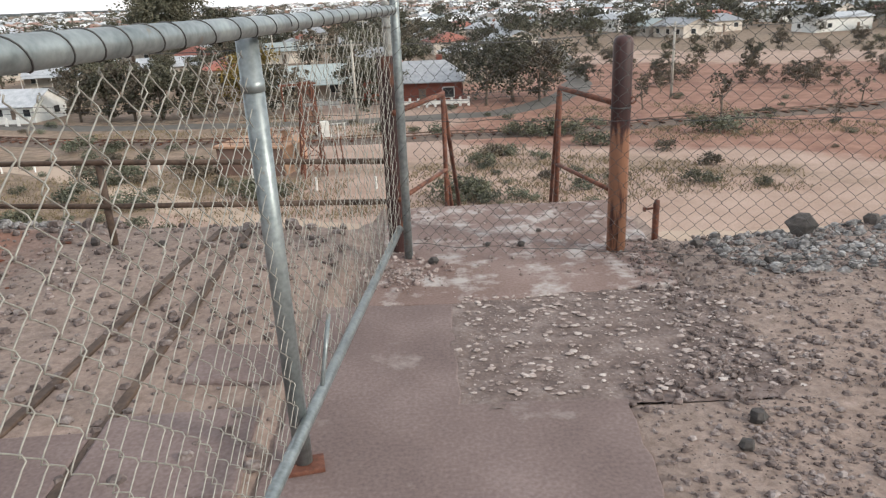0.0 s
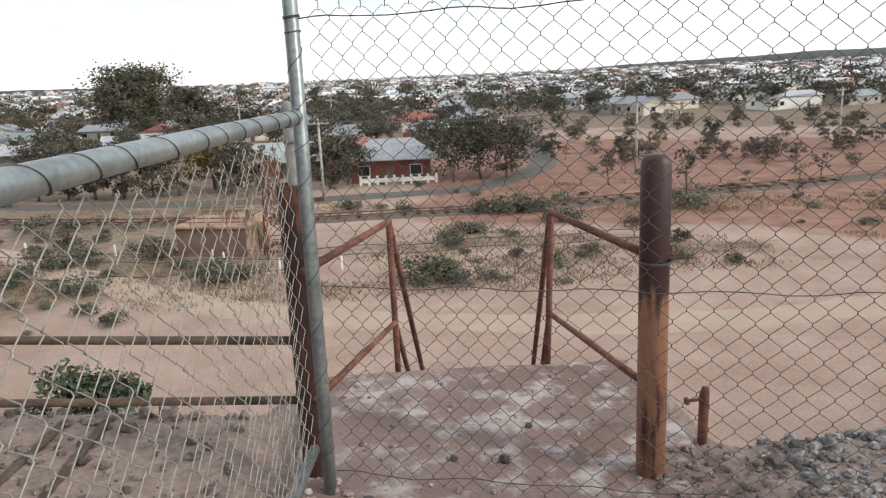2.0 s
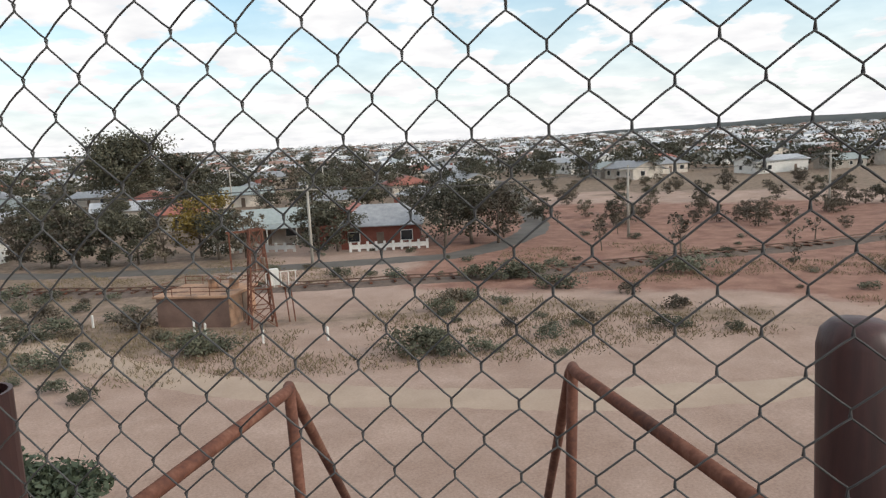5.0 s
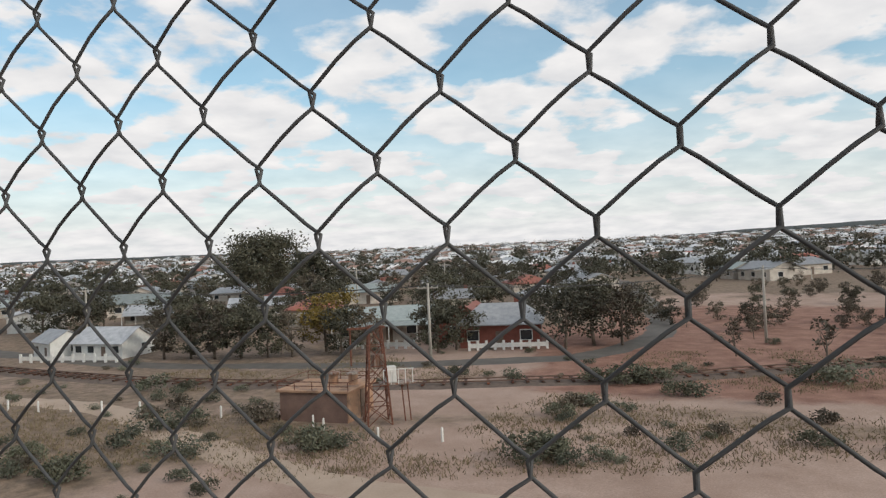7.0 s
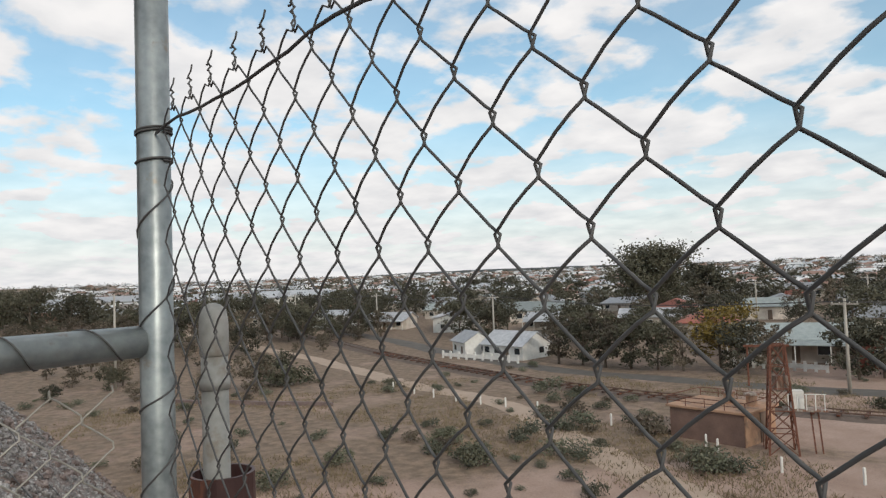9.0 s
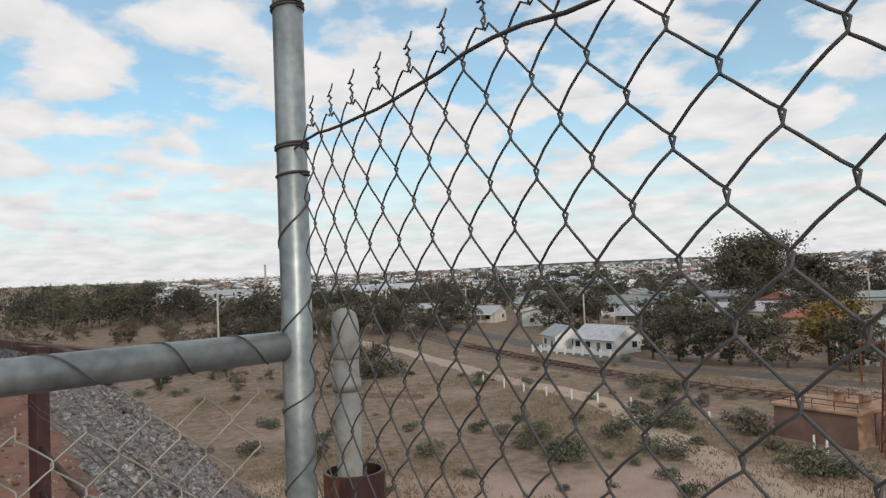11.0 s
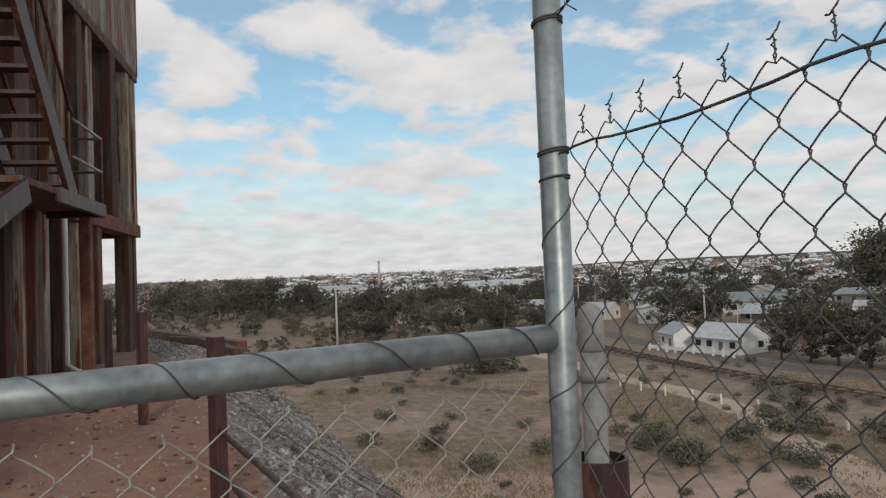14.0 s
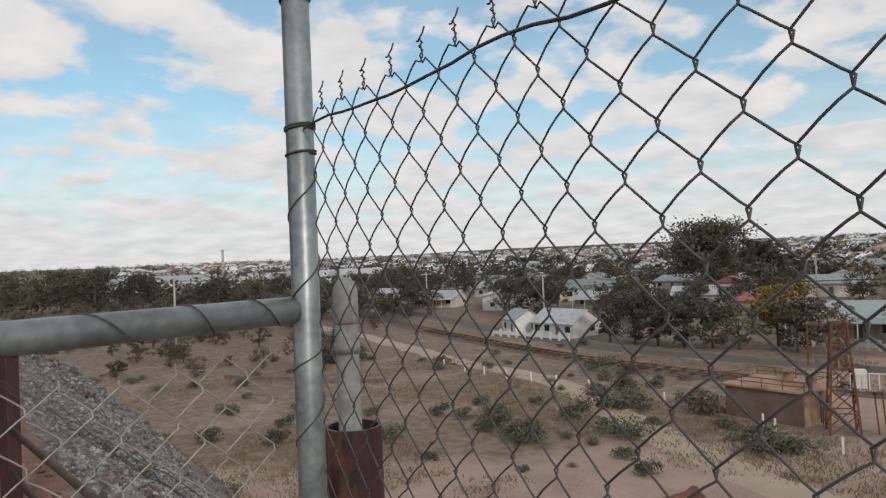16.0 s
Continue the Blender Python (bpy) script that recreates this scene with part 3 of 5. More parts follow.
def build_handrails():
    """Rails of the steps that go down the bank."""
    for x, px in ((0.055, -0.235), (0.865, 1.0)):
        t = thing("handrail", "rusty red pipe handrail leading down the bank steps", "handrail", group="handrails of the steps")
        top, mid, y, r = 0.82, 0.27, 4.9, 0.0165
        fall, run = 1.03, 2.6
        part("upright", Geo().tube([(x, y + .16, -0.35), (x, y, top)], r, 12), M_RUST, t, smooth=True)
        part("rail", Geo().tube([(px, 3.93, 0.835), (x, y - .03, top), (x, y, top + .004), (x, y + .03, top - 0.02), (x + .11 * run, y + run, top - run * fall)], r, 12), M_RUST, t, smooth=True)
        part("rail", Geo().tube([(px, 3.95, 0.33), (x, y + .06, mid), (x + .11 * run, y + run, mid - run * fall)], r * .9, 12), M_RUST, t, smooth=True)
        part("upright", Geo().tube([(x + .11 * run, y + run, -4.0), (x + .11 * run, y + run, top - run * fall)], r, 12), M_RUST, t, smooth=True)
    st = thing("steps", "worn concrete steps down the bank", "steps")
    for i in range(14):
        part("step", Geo().box((0.46, 5.06 + i * .2, -0.28 - i * .2), (0.78, 0.25, 0.24)), M_CONCRETE, st, bevel=0.01)


build_handrails()


def build_old_fence():
    """Pipe fence that runs from the brown corner post along the bank."""
    t = thing("pipe_fence", "old rusty two-rail pipe fence on square red posts", "fence")
    pts = [(-0.31, 4.02), (-2.1, 4.28), (-3.95, 4.55), (-7.1, 4.85), (-10.5, 5.2)]
    for z in (0.30, 0.56):
        part("rail", Geo().tube([(x, y, z + 0.012 * math.sin(i * 2 + z * 9)) for i, (x, y) in enumerate(pts[:3])], 0.017, 10), M_OLDPIPE, t, smooth=True)
    part("post", Geo().tube([(-2.1, 4.3, -.2), (-2.1, 4.3, .58)], 0.024, 10), M_OLDPIPE, t, smooth=True)
    for x, y in pts[2:]:
        z = ground_z(x, y)
        part("post", Geo().box((x, y, z + .48), (0.105, 0.08, 1.36), 10), M_RUSTPAINT, t, bevel=0.006)
    # loose fencing wires sagging past the posts
    for z in (0.83, 0.93, 0.9):
        w = []
        for i in range(40):
            s = i / 39
            w.append((1.0 - 4.9 * s if z > .85 else -0.2 - 3.75 * s, 3.9 + .14 * max(0, s * 4.9 - 1.2) if z > .85 else 3.98 + .6 * s, z - .03 * math.sin(s * 3.14) * (0.3 if z > .85 else 1) + .006 * math.sin(i * 1.7)))
        part("wire", Geo().tube(w, 0.0016, 4), M_WIRE, t, smooth=True)


build_old_fence()


def build_bolt_post():
    t = thing("valve_post", "short rusty iron stub with a cross bolt beside the pad", "stub", at=(1.305, 4.05, -0.1))
    part("stub", Geo().tube([(0, 0, -.2), (0, 0, .3), (0.005, 0, .33)], [.02, .02, .014], 10), M_RUST, t, smooth=True)
    part("bolt", Geo().tube([(-.075, 0, .275), (.0, 0, .28)], .007, 8), M_RUST, t, smooth=True)
    part("nut", Geo().box((-.072, 0, .275), (.014, .024, .024)), M_RUST, t)
    part("foot", Geo().box((0, 0, .02), (.06, .06, .05), 20), M_RUST, t, bevel=0.005)


build_bolt_post()


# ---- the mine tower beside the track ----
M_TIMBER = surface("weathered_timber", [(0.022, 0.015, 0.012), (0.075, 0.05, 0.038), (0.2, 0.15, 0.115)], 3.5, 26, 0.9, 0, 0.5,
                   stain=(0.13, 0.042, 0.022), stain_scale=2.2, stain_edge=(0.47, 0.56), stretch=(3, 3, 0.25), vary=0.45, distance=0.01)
M_SHEET = surface("rusted_sheet_iron", [(0.14, 0.1, 0.075), (0.3, 0.255, 0.215), (0.46, 0.42, 0.38)], 2.5, 22, 0.7, 0.2, 0.1,
                  stain=(0.2, 0.085, 0.045), stain_scale=1.3, stain_edge=(0.45, 0.6), stretch=(2, 2, 0.2))


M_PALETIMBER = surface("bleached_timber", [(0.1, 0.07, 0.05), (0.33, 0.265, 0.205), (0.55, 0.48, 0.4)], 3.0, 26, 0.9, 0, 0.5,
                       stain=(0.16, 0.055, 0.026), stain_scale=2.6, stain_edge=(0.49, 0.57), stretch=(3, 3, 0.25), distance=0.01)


def build_tower():
    t = thing("mine_tower", "weathered timber and iron ore-bin tower with rusted sheeting", "tower")
    C = Vector((-14.95, 6.72, 0))
    e = Vector((0.902, -0.4315, 0))
    nrm = Vector((0.4315, 0.902, 0))
    g0 = 0.15
    rng = random.Random(21)

    def w(a, b, z):
        p = C + e * a + nrm * b
        return (p.x, p.y, z)

    def post(a, b, z0, z1, s=0.3, mat=None, name="leg"):
        part(name, Geo().beam(w(a, b, z0), w(a + rng.uniform(-.02, .02), b, z1), s, s * .9, tuple(nrm)), mat or M_TIMBER, t, bevel=0.015)
    # legs in three rows under the bin
    for b, shift in ((-0.17, 0.0), (-1.9, 0.5)):
        for a in ((0.15, 0.62, 2.7, 4.6, 5.6, 6.5, 8.6, 10.5) if b > -1 else (5.9, 8.0)):
            post(a + shift * (b < -1), b, g0 - .3, 2.62, rng.uniform(.24, .34))
    for a in (3.75, 5.1, 6.05, 7.0, 7.7, 9.3):
        post(a, -.2, g0 - .3, 2.6, rng.uniform(.2, .3), M_PALETIMBER)
    for a, h in ((3.3, 1.7), (5.2, 1.2), (7.3, 1.5)):
        post(a, -.6, g0 - .3, g0 + h, .2, M_RUST, "stub")
    # girts and floor beams
    for z, h in ((2.74, .26), (6.02, .2)):
        part("beam", Geo().beam(w(-.1, -.15, z), w(12, -.15, z), .32, h), M_RUST if z < 4 else M_TIMBER, t, bevel=0.01)
        part("beam", Geo().beam(w(-.05, -.1, z), w(-.05, -4.0, z), .3, h), M_TIMBER, t, bevel=0.01)
    part("floor", Geo().beam(w(-.1, -2.1, 2.9), w(12, -2.1, 2.9), 3.6, .08), M_TIMBER, t)
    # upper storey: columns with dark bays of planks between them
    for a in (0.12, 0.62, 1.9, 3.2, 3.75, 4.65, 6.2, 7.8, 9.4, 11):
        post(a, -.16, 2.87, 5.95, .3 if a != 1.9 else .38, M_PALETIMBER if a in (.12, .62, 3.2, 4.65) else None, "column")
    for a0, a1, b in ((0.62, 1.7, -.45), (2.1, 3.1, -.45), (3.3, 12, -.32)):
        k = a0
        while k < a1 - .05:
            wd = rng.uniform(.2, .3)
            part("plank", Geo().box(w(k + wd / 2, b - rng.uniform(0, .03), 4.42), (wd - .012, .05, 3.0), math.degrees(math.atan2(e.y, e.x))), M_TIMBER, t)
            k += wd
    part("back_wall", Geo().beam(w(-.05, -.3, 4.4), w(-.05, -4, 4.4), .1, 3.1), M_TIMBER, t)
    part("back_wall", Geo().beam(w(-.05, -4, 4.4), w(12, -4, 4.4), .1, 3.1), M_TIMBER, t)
    # corrugated sheets on the bin above
    def sheets(p0, d, out, n, z0, z1):
        for i in range(n):
            g = Geo()
            m = 17
            lo, hi = z0 + rng.uniform(-.05, .03), z1
            for z in (lo, hi):
                for off in (0, -.012):
                    for j in range(m):
                        s = .8 * j / (m - 1)
                        q = p0 + d * (i * .79 + s) + out * (.012 * math.cos(s / .8 * 8 * 2 * math.pi) + off + rng.uniform(-.001, .001))
                        g.v.append((q.x, q.y, z))
            for j in range(m - 1):
                g.f += [(j, j + 1, 2 * m + j + 1, 2 * m + j), (m + j + 1, m + j, 3 * m + j, 3 * m + j + 1), (j, m + j, m + j + 1, j + 1)]
            part("sheet", g, M_SHEET, t)
    sheets(C + e * -.15, e, nrm * 1.0, 15, 6.08, 10.5)
    sheets(C + e * -.15 - nrm * 4.1, nrm, e * -1.0, 5, 6.08, 10.5)
    # landing and flights
    part("landing", Geo().beam(w(5.6, .37, 2.62), w(8.3, .37, 2.62), .74, .07), M_TIMBER, t, bevel=0.01)
    part("landing_beam", Geo().beam(w(5.55, 0.75, 2.58), w(7.35, 0.75, 2.58), .07, .17), M_RUSTPAINT, t, bevel=0.006)
    part("landing_beam", Geo().beam(w(5.55, 0.05, 2.58), w(5.55, 0.78, 2.58), .07, .17), M_RUSTPAINT, t, bevel=0.006)
    post(5.75, 0.58, g0 - .3, 2.5, .15, M_RUST, "column")
    part("pole", Geo().tube([w(1.5, -.9, g0 - .2), w(1.3, -.95, 2.1)], .045, 8), M_TIMBER, t, "thin leaning timber pole", True)
    z0, a0, slope, run = 2.66, 6.9, 1.12, 4.2
    for b in (.14, .74):
        part("stringer", Geo().beam(w(a0 - .1, b, z0 - .05), w(a0 + run, b, z0 + run * slope), .06, .24), M_RUSTPAINT, t)
        part("stair_rail", Geo().tube([w(a0 - .1, b, z0 + .95), w(a0 + run, b, z0 + run * slope + .95)], .022, 8), M_RUST, t, smooth=True)
        for k in range(5):
            s = run * k / 4
            part("baluster", Geo().tube([w(a0 + s, b, z0 + s * slope), w(a0 + s, b, z0 + s * slope + .95)], .018, 8), M_RUST, t, smooth=True)
    for i in range(22):
        s = .06 + i * .19
        part("tread", Geo().box(w(a0 + s, .44, z0 + s * slope + .02), (.2, .58, .04), math.degrees(math.atan2(e.y, e.x))), M_RUSTPAINT, t)
    for b in (.14, .74):
        part("stringer", Geo().beam(w(8.2, b, 2.52), w(11.4, b, 1.12), .06, .24), M_RUSTPAINT, t)
    for i in range(9):
        part("tread", Geo().box(w(8.4 + i * .34, .44, 2.45 - i * .149), (.2, .58, .04), math.degrees(math.atan2(e.y, e.x))), M_RUSTPAINT, t)
    part("landing", Geo().beam(w(11.3, .5, 1.08), w(12.1, .5, 1.08), 1.1, .07), M_TIMBER, t, bevel=0.01)
    post(12.0, .9, g0 - .3, 1.05, .15, M_RUSTPAINT, "column")
    # landing guard
    for z in (3.1, 3.55):
        part("guard_rail", Geo().tube([w(6.8, .75, z), w(5.6, .75, z), w(5.6, .1, z)], .018, 8), M_GALV, t, smooth=True)
    part("guard_post", Geo().tube([w(5.6, .75, 2.6), w(5.6, .75, 3.56)], .018, 8), M_RUST, t, smooth=True)
    part("drain_pipe", Geo().tube([w(5.0, .1, 2.6), w(5.0, .1, .5), w(4.85, .2, .38), w(4.4, .25, .36)], .03, 10), M_WHITE, t, "pale drain pipe", True)


build_tower()


# ---- plants ----
M_LEAF = surface("gum_leaves", [(0.038, 0.038, 0.024), (0.068, 0.064, 0.04), (0.11, 0.099, 0.064)], 0.5, 4, 0.75, 0, 0, vary=0.35)
M_LEAF_BROWN = surface("dry_leaves", [(0.075, 0.06, 0.043), (0.115, 0.093, 0.066), (0.17, 0.14, 0.1)], 0.5, 4, 0.8, 0, 0, vary=0.35)
M_LEAF_GOLD = surface("golden_leaves", [(0.1, 0.068, 0.014), (0.19, 0.13, 0.025), (0.27, 0.19, 0.045)], 0.6, 5, 0.75, 0, 0)
M_SALT = surface("saltbush_leaves", [(0.07, 0.075, 0.05), (0.12, 0.125, 0.085), (0.18, 0.18, 0.13)], 2, 9, 0.85, 0, 0, vary=0.35)
M_SCRUB = surface("scrub_leaves", [(0.06, 0.062, 0.038), (0.1, 0.1, 0.064), (0.15, 0.145, 0.1)], 1.5, 8, 0.85, 0, 0, vary=0.35)
M_GREEN = surface("green_leaves", [(0.035, 0.05, 0.03), (0.06, 0.08, 0.048), (0.095, 0.115, 0.07)], 1.5, 8, 0.8, 0, 0)
M_STRAW = surface("dry_grass", [(0.12, 0.094, 0.053), (0.205, 0.158, 0.094), (0.29, 0.228, 0.14)], 1, 8, 0.9, 0, 0)
M_BARK = surface("bark", [(0.1, 0.075, 0.055), (0.2, 0.16, 0.13)], 3, 20, 0.9, 0, 0.3)


def leaf(g, p, s, rng):
    u = Vector((rng.gauss(0, 1), rng.gauss(0, 1), rng.gauss(0, .7))).normalized()
    w = u.cross(Vector((rng.gauss(0, 1), rng.gauss(0, 1), rng.gauss(0, 1)))).normalized()
    a, b = u * s, w * s * .55
    g.quad(p - a, p - b * .9, p + a, p + b)


def tree(name, label, h, wide, seed, leaves=M_LEAF, clumps=46, per=48, size=0.21, low=0.16, airy=0.2, limbs=6, tall=False):
    """Tapered trunk, limbs and a crown of leaf clumps with gaps."""
    rng = random.Random(seed)
    t = thing(name, label, "tree")
    trunk = Geo()
    r0 = 0.028 * h
    bend = [(0, 0, -.3), (rng.uniform(-.03, .03) * h, rng.uniform(-.03, .03) * h, h * .28), (rng.uniform(-.06, .06) * h, rng.uniform(-.06, .06) * h, h * .62), (rng.uniform(-.08, .08) * h, rng.uniform(-.08, .08) * h, h * .86)]
    trunk.tube(bend, [r0, r0 * .8, r0 * .5, r0 * .15], 8)
    ends = [Vector(bend[-1])]
    for i in range(limbs):
        g = 6.283 * (i + rng.random() * .7) / limbs
        st = Vector(bend[1]).lerp(Vector(bend[2]), rng.random())
        q = Vector((math.cos(g) * wide * .34 * rng.uniform(.6, 1.15), math.sin(g) * wide * .34 * rng.uniform(.6, 1.15), h * rng.uniform(.5, .9)))
        trunk.tube([st, st.lerp(q, .5) + Vector((0, 0, -.03 * h)), q], [r0 * .45, r0 * .3, r0 * .08], 6)
        ends.append(q)
    part("trunk", trunk, M_BARK, t, smooth=True)
    crown = Geo()
    for c in range(clumps):
        if rng.random() < .55:
            m = rng.choice(ends) + Vector((rng.gauss(0, .12) * wide, rng.gauss(0, .12) * wide, rng.gauss(0, .07) * h))
        else:
            g, q = rng.random() * 6.283, math.sqrt(rng.random()) * .5 * wide
            zz = rng.uniform(low, .97)
            q *= math.sqrt(max(.05, 1 - ((zz - .6) / .5) ** 2))
            m = Vector((math.cos(g) * q, math.sin(g) * q, zz * h))
        m.z = max(m.z, low * h)
        cs = rng.uniform(.6, 1.3) * airy * wide * .5
        for k in range(per):
            v = Vector((rng.gauss(0, 1), rng.gauss(0, 1), rng.gauss(0, .65)))
            leaf(crown, m + v * cs * .62, size * rng.uniform(.6, 1.3), rng)
    part("crown", crown, leaves, t)
    return t


def bush(name, label, h, wide, seed, leaves=M_SALT, n=620, size=0.075):
    rng = random.Random(seed)
    t = thing(name, label, "bush")
    stems = Geo()
    for i in range(1):
        g = rng.random() * 6.283
        stems.tube([(0, 0, -.1), (math.cos(g) * wide * .2, math.sin(g) * wide * .2, h * .45), (math.cos(g) * wide * .36, math.sin(g) * wide * .36, h * rng.uniform(.5, .9))], [.02, .013, .005], 4)
    part("stem", stems, M_BARK, t)
    g = Geo()
    lobes = [(rng.uniform(-.32, .32) * wide, rng.uniform(-.32, .32) * wide, rng.uniform(.3, .75) * h, rng.uniform(.14, .3) * wide) for i in range(11)]
    for k in range(n):
        x, y, z, s = rng.choice(lobes)
        v = Vector((rng.gauss(0, 1), rng.gauss(0, 1), rng.gauss(0, 1))).normalized() * s * rng.uniform(.55, 1.08)
        p = Vector((x, y, z)) + Vector((v.x, v.y, v.z * .7))
        p.z = max(p.z, .04)
        leaf(g, p, size * rng.uniform(.6, 1.4), rng)
    part("foliage", g, leaves, t)
    return t


def stand(ob, x, y, turn=0.0, s=1.0, sink=0.05):
    """Moves a thing to x, y on the ground, with a size."""
    ob.matrix_basis = pose(x, y, ground_z(x, y) - sink, 0, 0, turn) @ Matrix.Diagonal((s, s, s, 1))
    return ob


def again(ob, x, y, turn, s, sink=0.05):
    o = copy_thing(ob, pose(x, y, ground_z(x, y) - sink, 0, 0, turn))
    o.scale = (s, s, s)
    return o


GUMS = [tree("gum_tree", "dark olive gum tree with a broken open crown", 8, 7.5, 31),
        tree("gum_tree", "dark olive gum tree with a spreading crown", 7, 8.5, 32, low=.3),
        tree("gum_tree", "dark dense evergreen street tree with a low crown", 6.5, 6.5, 33, low=.14, clumps=56, airy=.22),
        tree("gum_tree", "brownish thin gum tree with visible limbs", 7, 6, 34, M_LEAF_BROWN, clumps=36, airy=.18),
        tree("mulga_tree", "low brown-green mulga tree with many stems", 4.2, 5, 35, M_LEAF_BROWN, low=.1, clumps=40, size=.15),
        tree("mulga_tree", "low dark mulga tree with a rounded ragged crown", 3.8, 4.6, 36, M_LEAF, low=.08, clumps=44, size=.15)]
BIG_GUM = tree("gum_tree", "very tall spreading gum tree standing over the roofs", 16.3, 17, 40, clumps=150, per=95, size=.36, low=.14, airy=.24, limbs=9)
GOLD = tree("golden_wattle", "golden yellow flowering tree among dark street trees", 7.6, 7.6, 41, M_LEAF_GOLD, clumps=56, airy=.22, low=.25)
CONE = tree("cypress_tree", "very dark dense rounded tree behind the street", 12, 9.5, 42, clumps=80, per=50, size=.34, low=.08, airy=.2)
THIN = tree("bare_tree", "thin half-bare small tree on red earth", 4.6, 3.4, 43, M_LEAF_BROWN, clumps=13, per=14, size=.2, low=.45, limbs=9)
BUSHES = [bush("saltbush", "grey-green rounded saltbush on sandy ground", .9, 1.7, 51),
          bush("saltbush", "low spreading grey-green saltbush on sandy ground", .7, 2.2, 52, n=520),
          bush("saltbush", "dark green ragged shrub on sandy ground", 1.0, 2.6, 53, M_SCRUB, n=860, size=.085),
          bush("saltbush", "brown dry shrub on sandy ground", .9, 1.6, 54, M_LEAF_BROWN),
          bush("green_bush", "tall dense green bush below the bank", 2.5, 3.2, 55, M_GREEN, n=2600, size=.11)]


def build_trees():
    rng = random.Random(77)
    stand(BIG_GUM, -60.5, 166, 30, 1.0)
    stand(GOLD, -22.8, 87.5, 0, 1.0)
    stand(CONE, -41, 146, 0, 1.0)
    stand(THIN, 27, 66, 0, 1)
    # street trees in front of the houses: x, y, kind, size
    rows = [(-43, 86, 3, .9), (-39.5, 86, 2, .9), (-36, 85, 3, 1.0), (-32.5, 84.5, 2, 1.0), (-29, 84, 2, .9), (-26, 84, 3, .8), (-20, 84, 2, .9), (-17, 84.5, 3, .8),
            (-8.6, 84, 2, .95), (-6.6, 86, 0, .8), (6, 84, 1, .95), (9.5, 86, 0, 1.05), (12.5, 85, 3, 1.0), (14, 90, 1, .9), (10, 92, 1, 1.0),
            (-46.5, 102, 2, 1.0), (-50, 108, 2, 1.1), (-68, 108, 2, 1.1), (-72, 116, 1, 1.0), (-40, 104, 2, .8), (-12, 112, 0, 1.1), (-4, 116, 2, 1.0), (4, 110, 1, .9), (-28, 108, 0, 1.0)]
    used = set()
    for x, y, k, s in rows:
        f = stand if k not in used else again
        used.add(k)
        f(GUMS[k], x, y, rng.uniform(0, 360), s)
    for k in (4, 5):
        stand(GUMS[k], (-62, -66)[k - 4], (52, 58)[k - 4], 0, 1)
    # scrub to the north-west, thick
    for i in range(150):
        b, r = radians(rng.uniform(-79, -44)), rng.uniform(75, 260)
        if b > radians(-52) and r < 105:
            continue
        again(GUMS[rng.choice((4, 4, 4, 5, 3))], r * math.sin(b), 4 + r * math.cos(b), rng.uniform(0, 360), rng.uniform(.4, .95) * (.8 if r < 130 else 1.0))
    # tall gums on the skyline there
    for i in range(13):
        b, r = radians(rng.choice((rng.uniform(-76, -61), rng.uniform(-70, -64)))), rng.uniform(190, 235)
        again(GUMS[rng.choice((0, 1))], r * math.sin(b), 4 + r * math.cos(b), rng.uniform(0, 360), rng.uniform(1.1, 1.55))
    # town trees
    for i in range(250):
        b, r = radians(rng.uniform(-62, 40)), 118 * math.exp(rng.random() * 1.3)
        if r < 165 and b > radians(9):
            continue
        again(GUMS[rng.choice((0, 1, 2, 2, 3))], r * math.sin(b), 4 + r * math.cos(b), rng.uniform(0, 360), rng.uniform(.55, 1.15))
    # thin trees and scrub on the red flat
    for i in range(9):
        b, r = radians(rng.uniform(9, 40)), rng.uniform(66, 100)
        again(THIN, r * math.sin(b), 4 + r * math.cos(b), rng.uniform(0, 360), rng.uniform(.4, .7))
    for i in range(85):
        b, r = radians(rng.uniform(9, 42)), rng.uniform(92, 165)
        again(GUMS[rng.choice((4, 4, 4, 5))], r * math.sin(b), 4 + r * math.cos(b), rng.uniform(0, 360), rng.uniform(.35, .75))


build_trees()


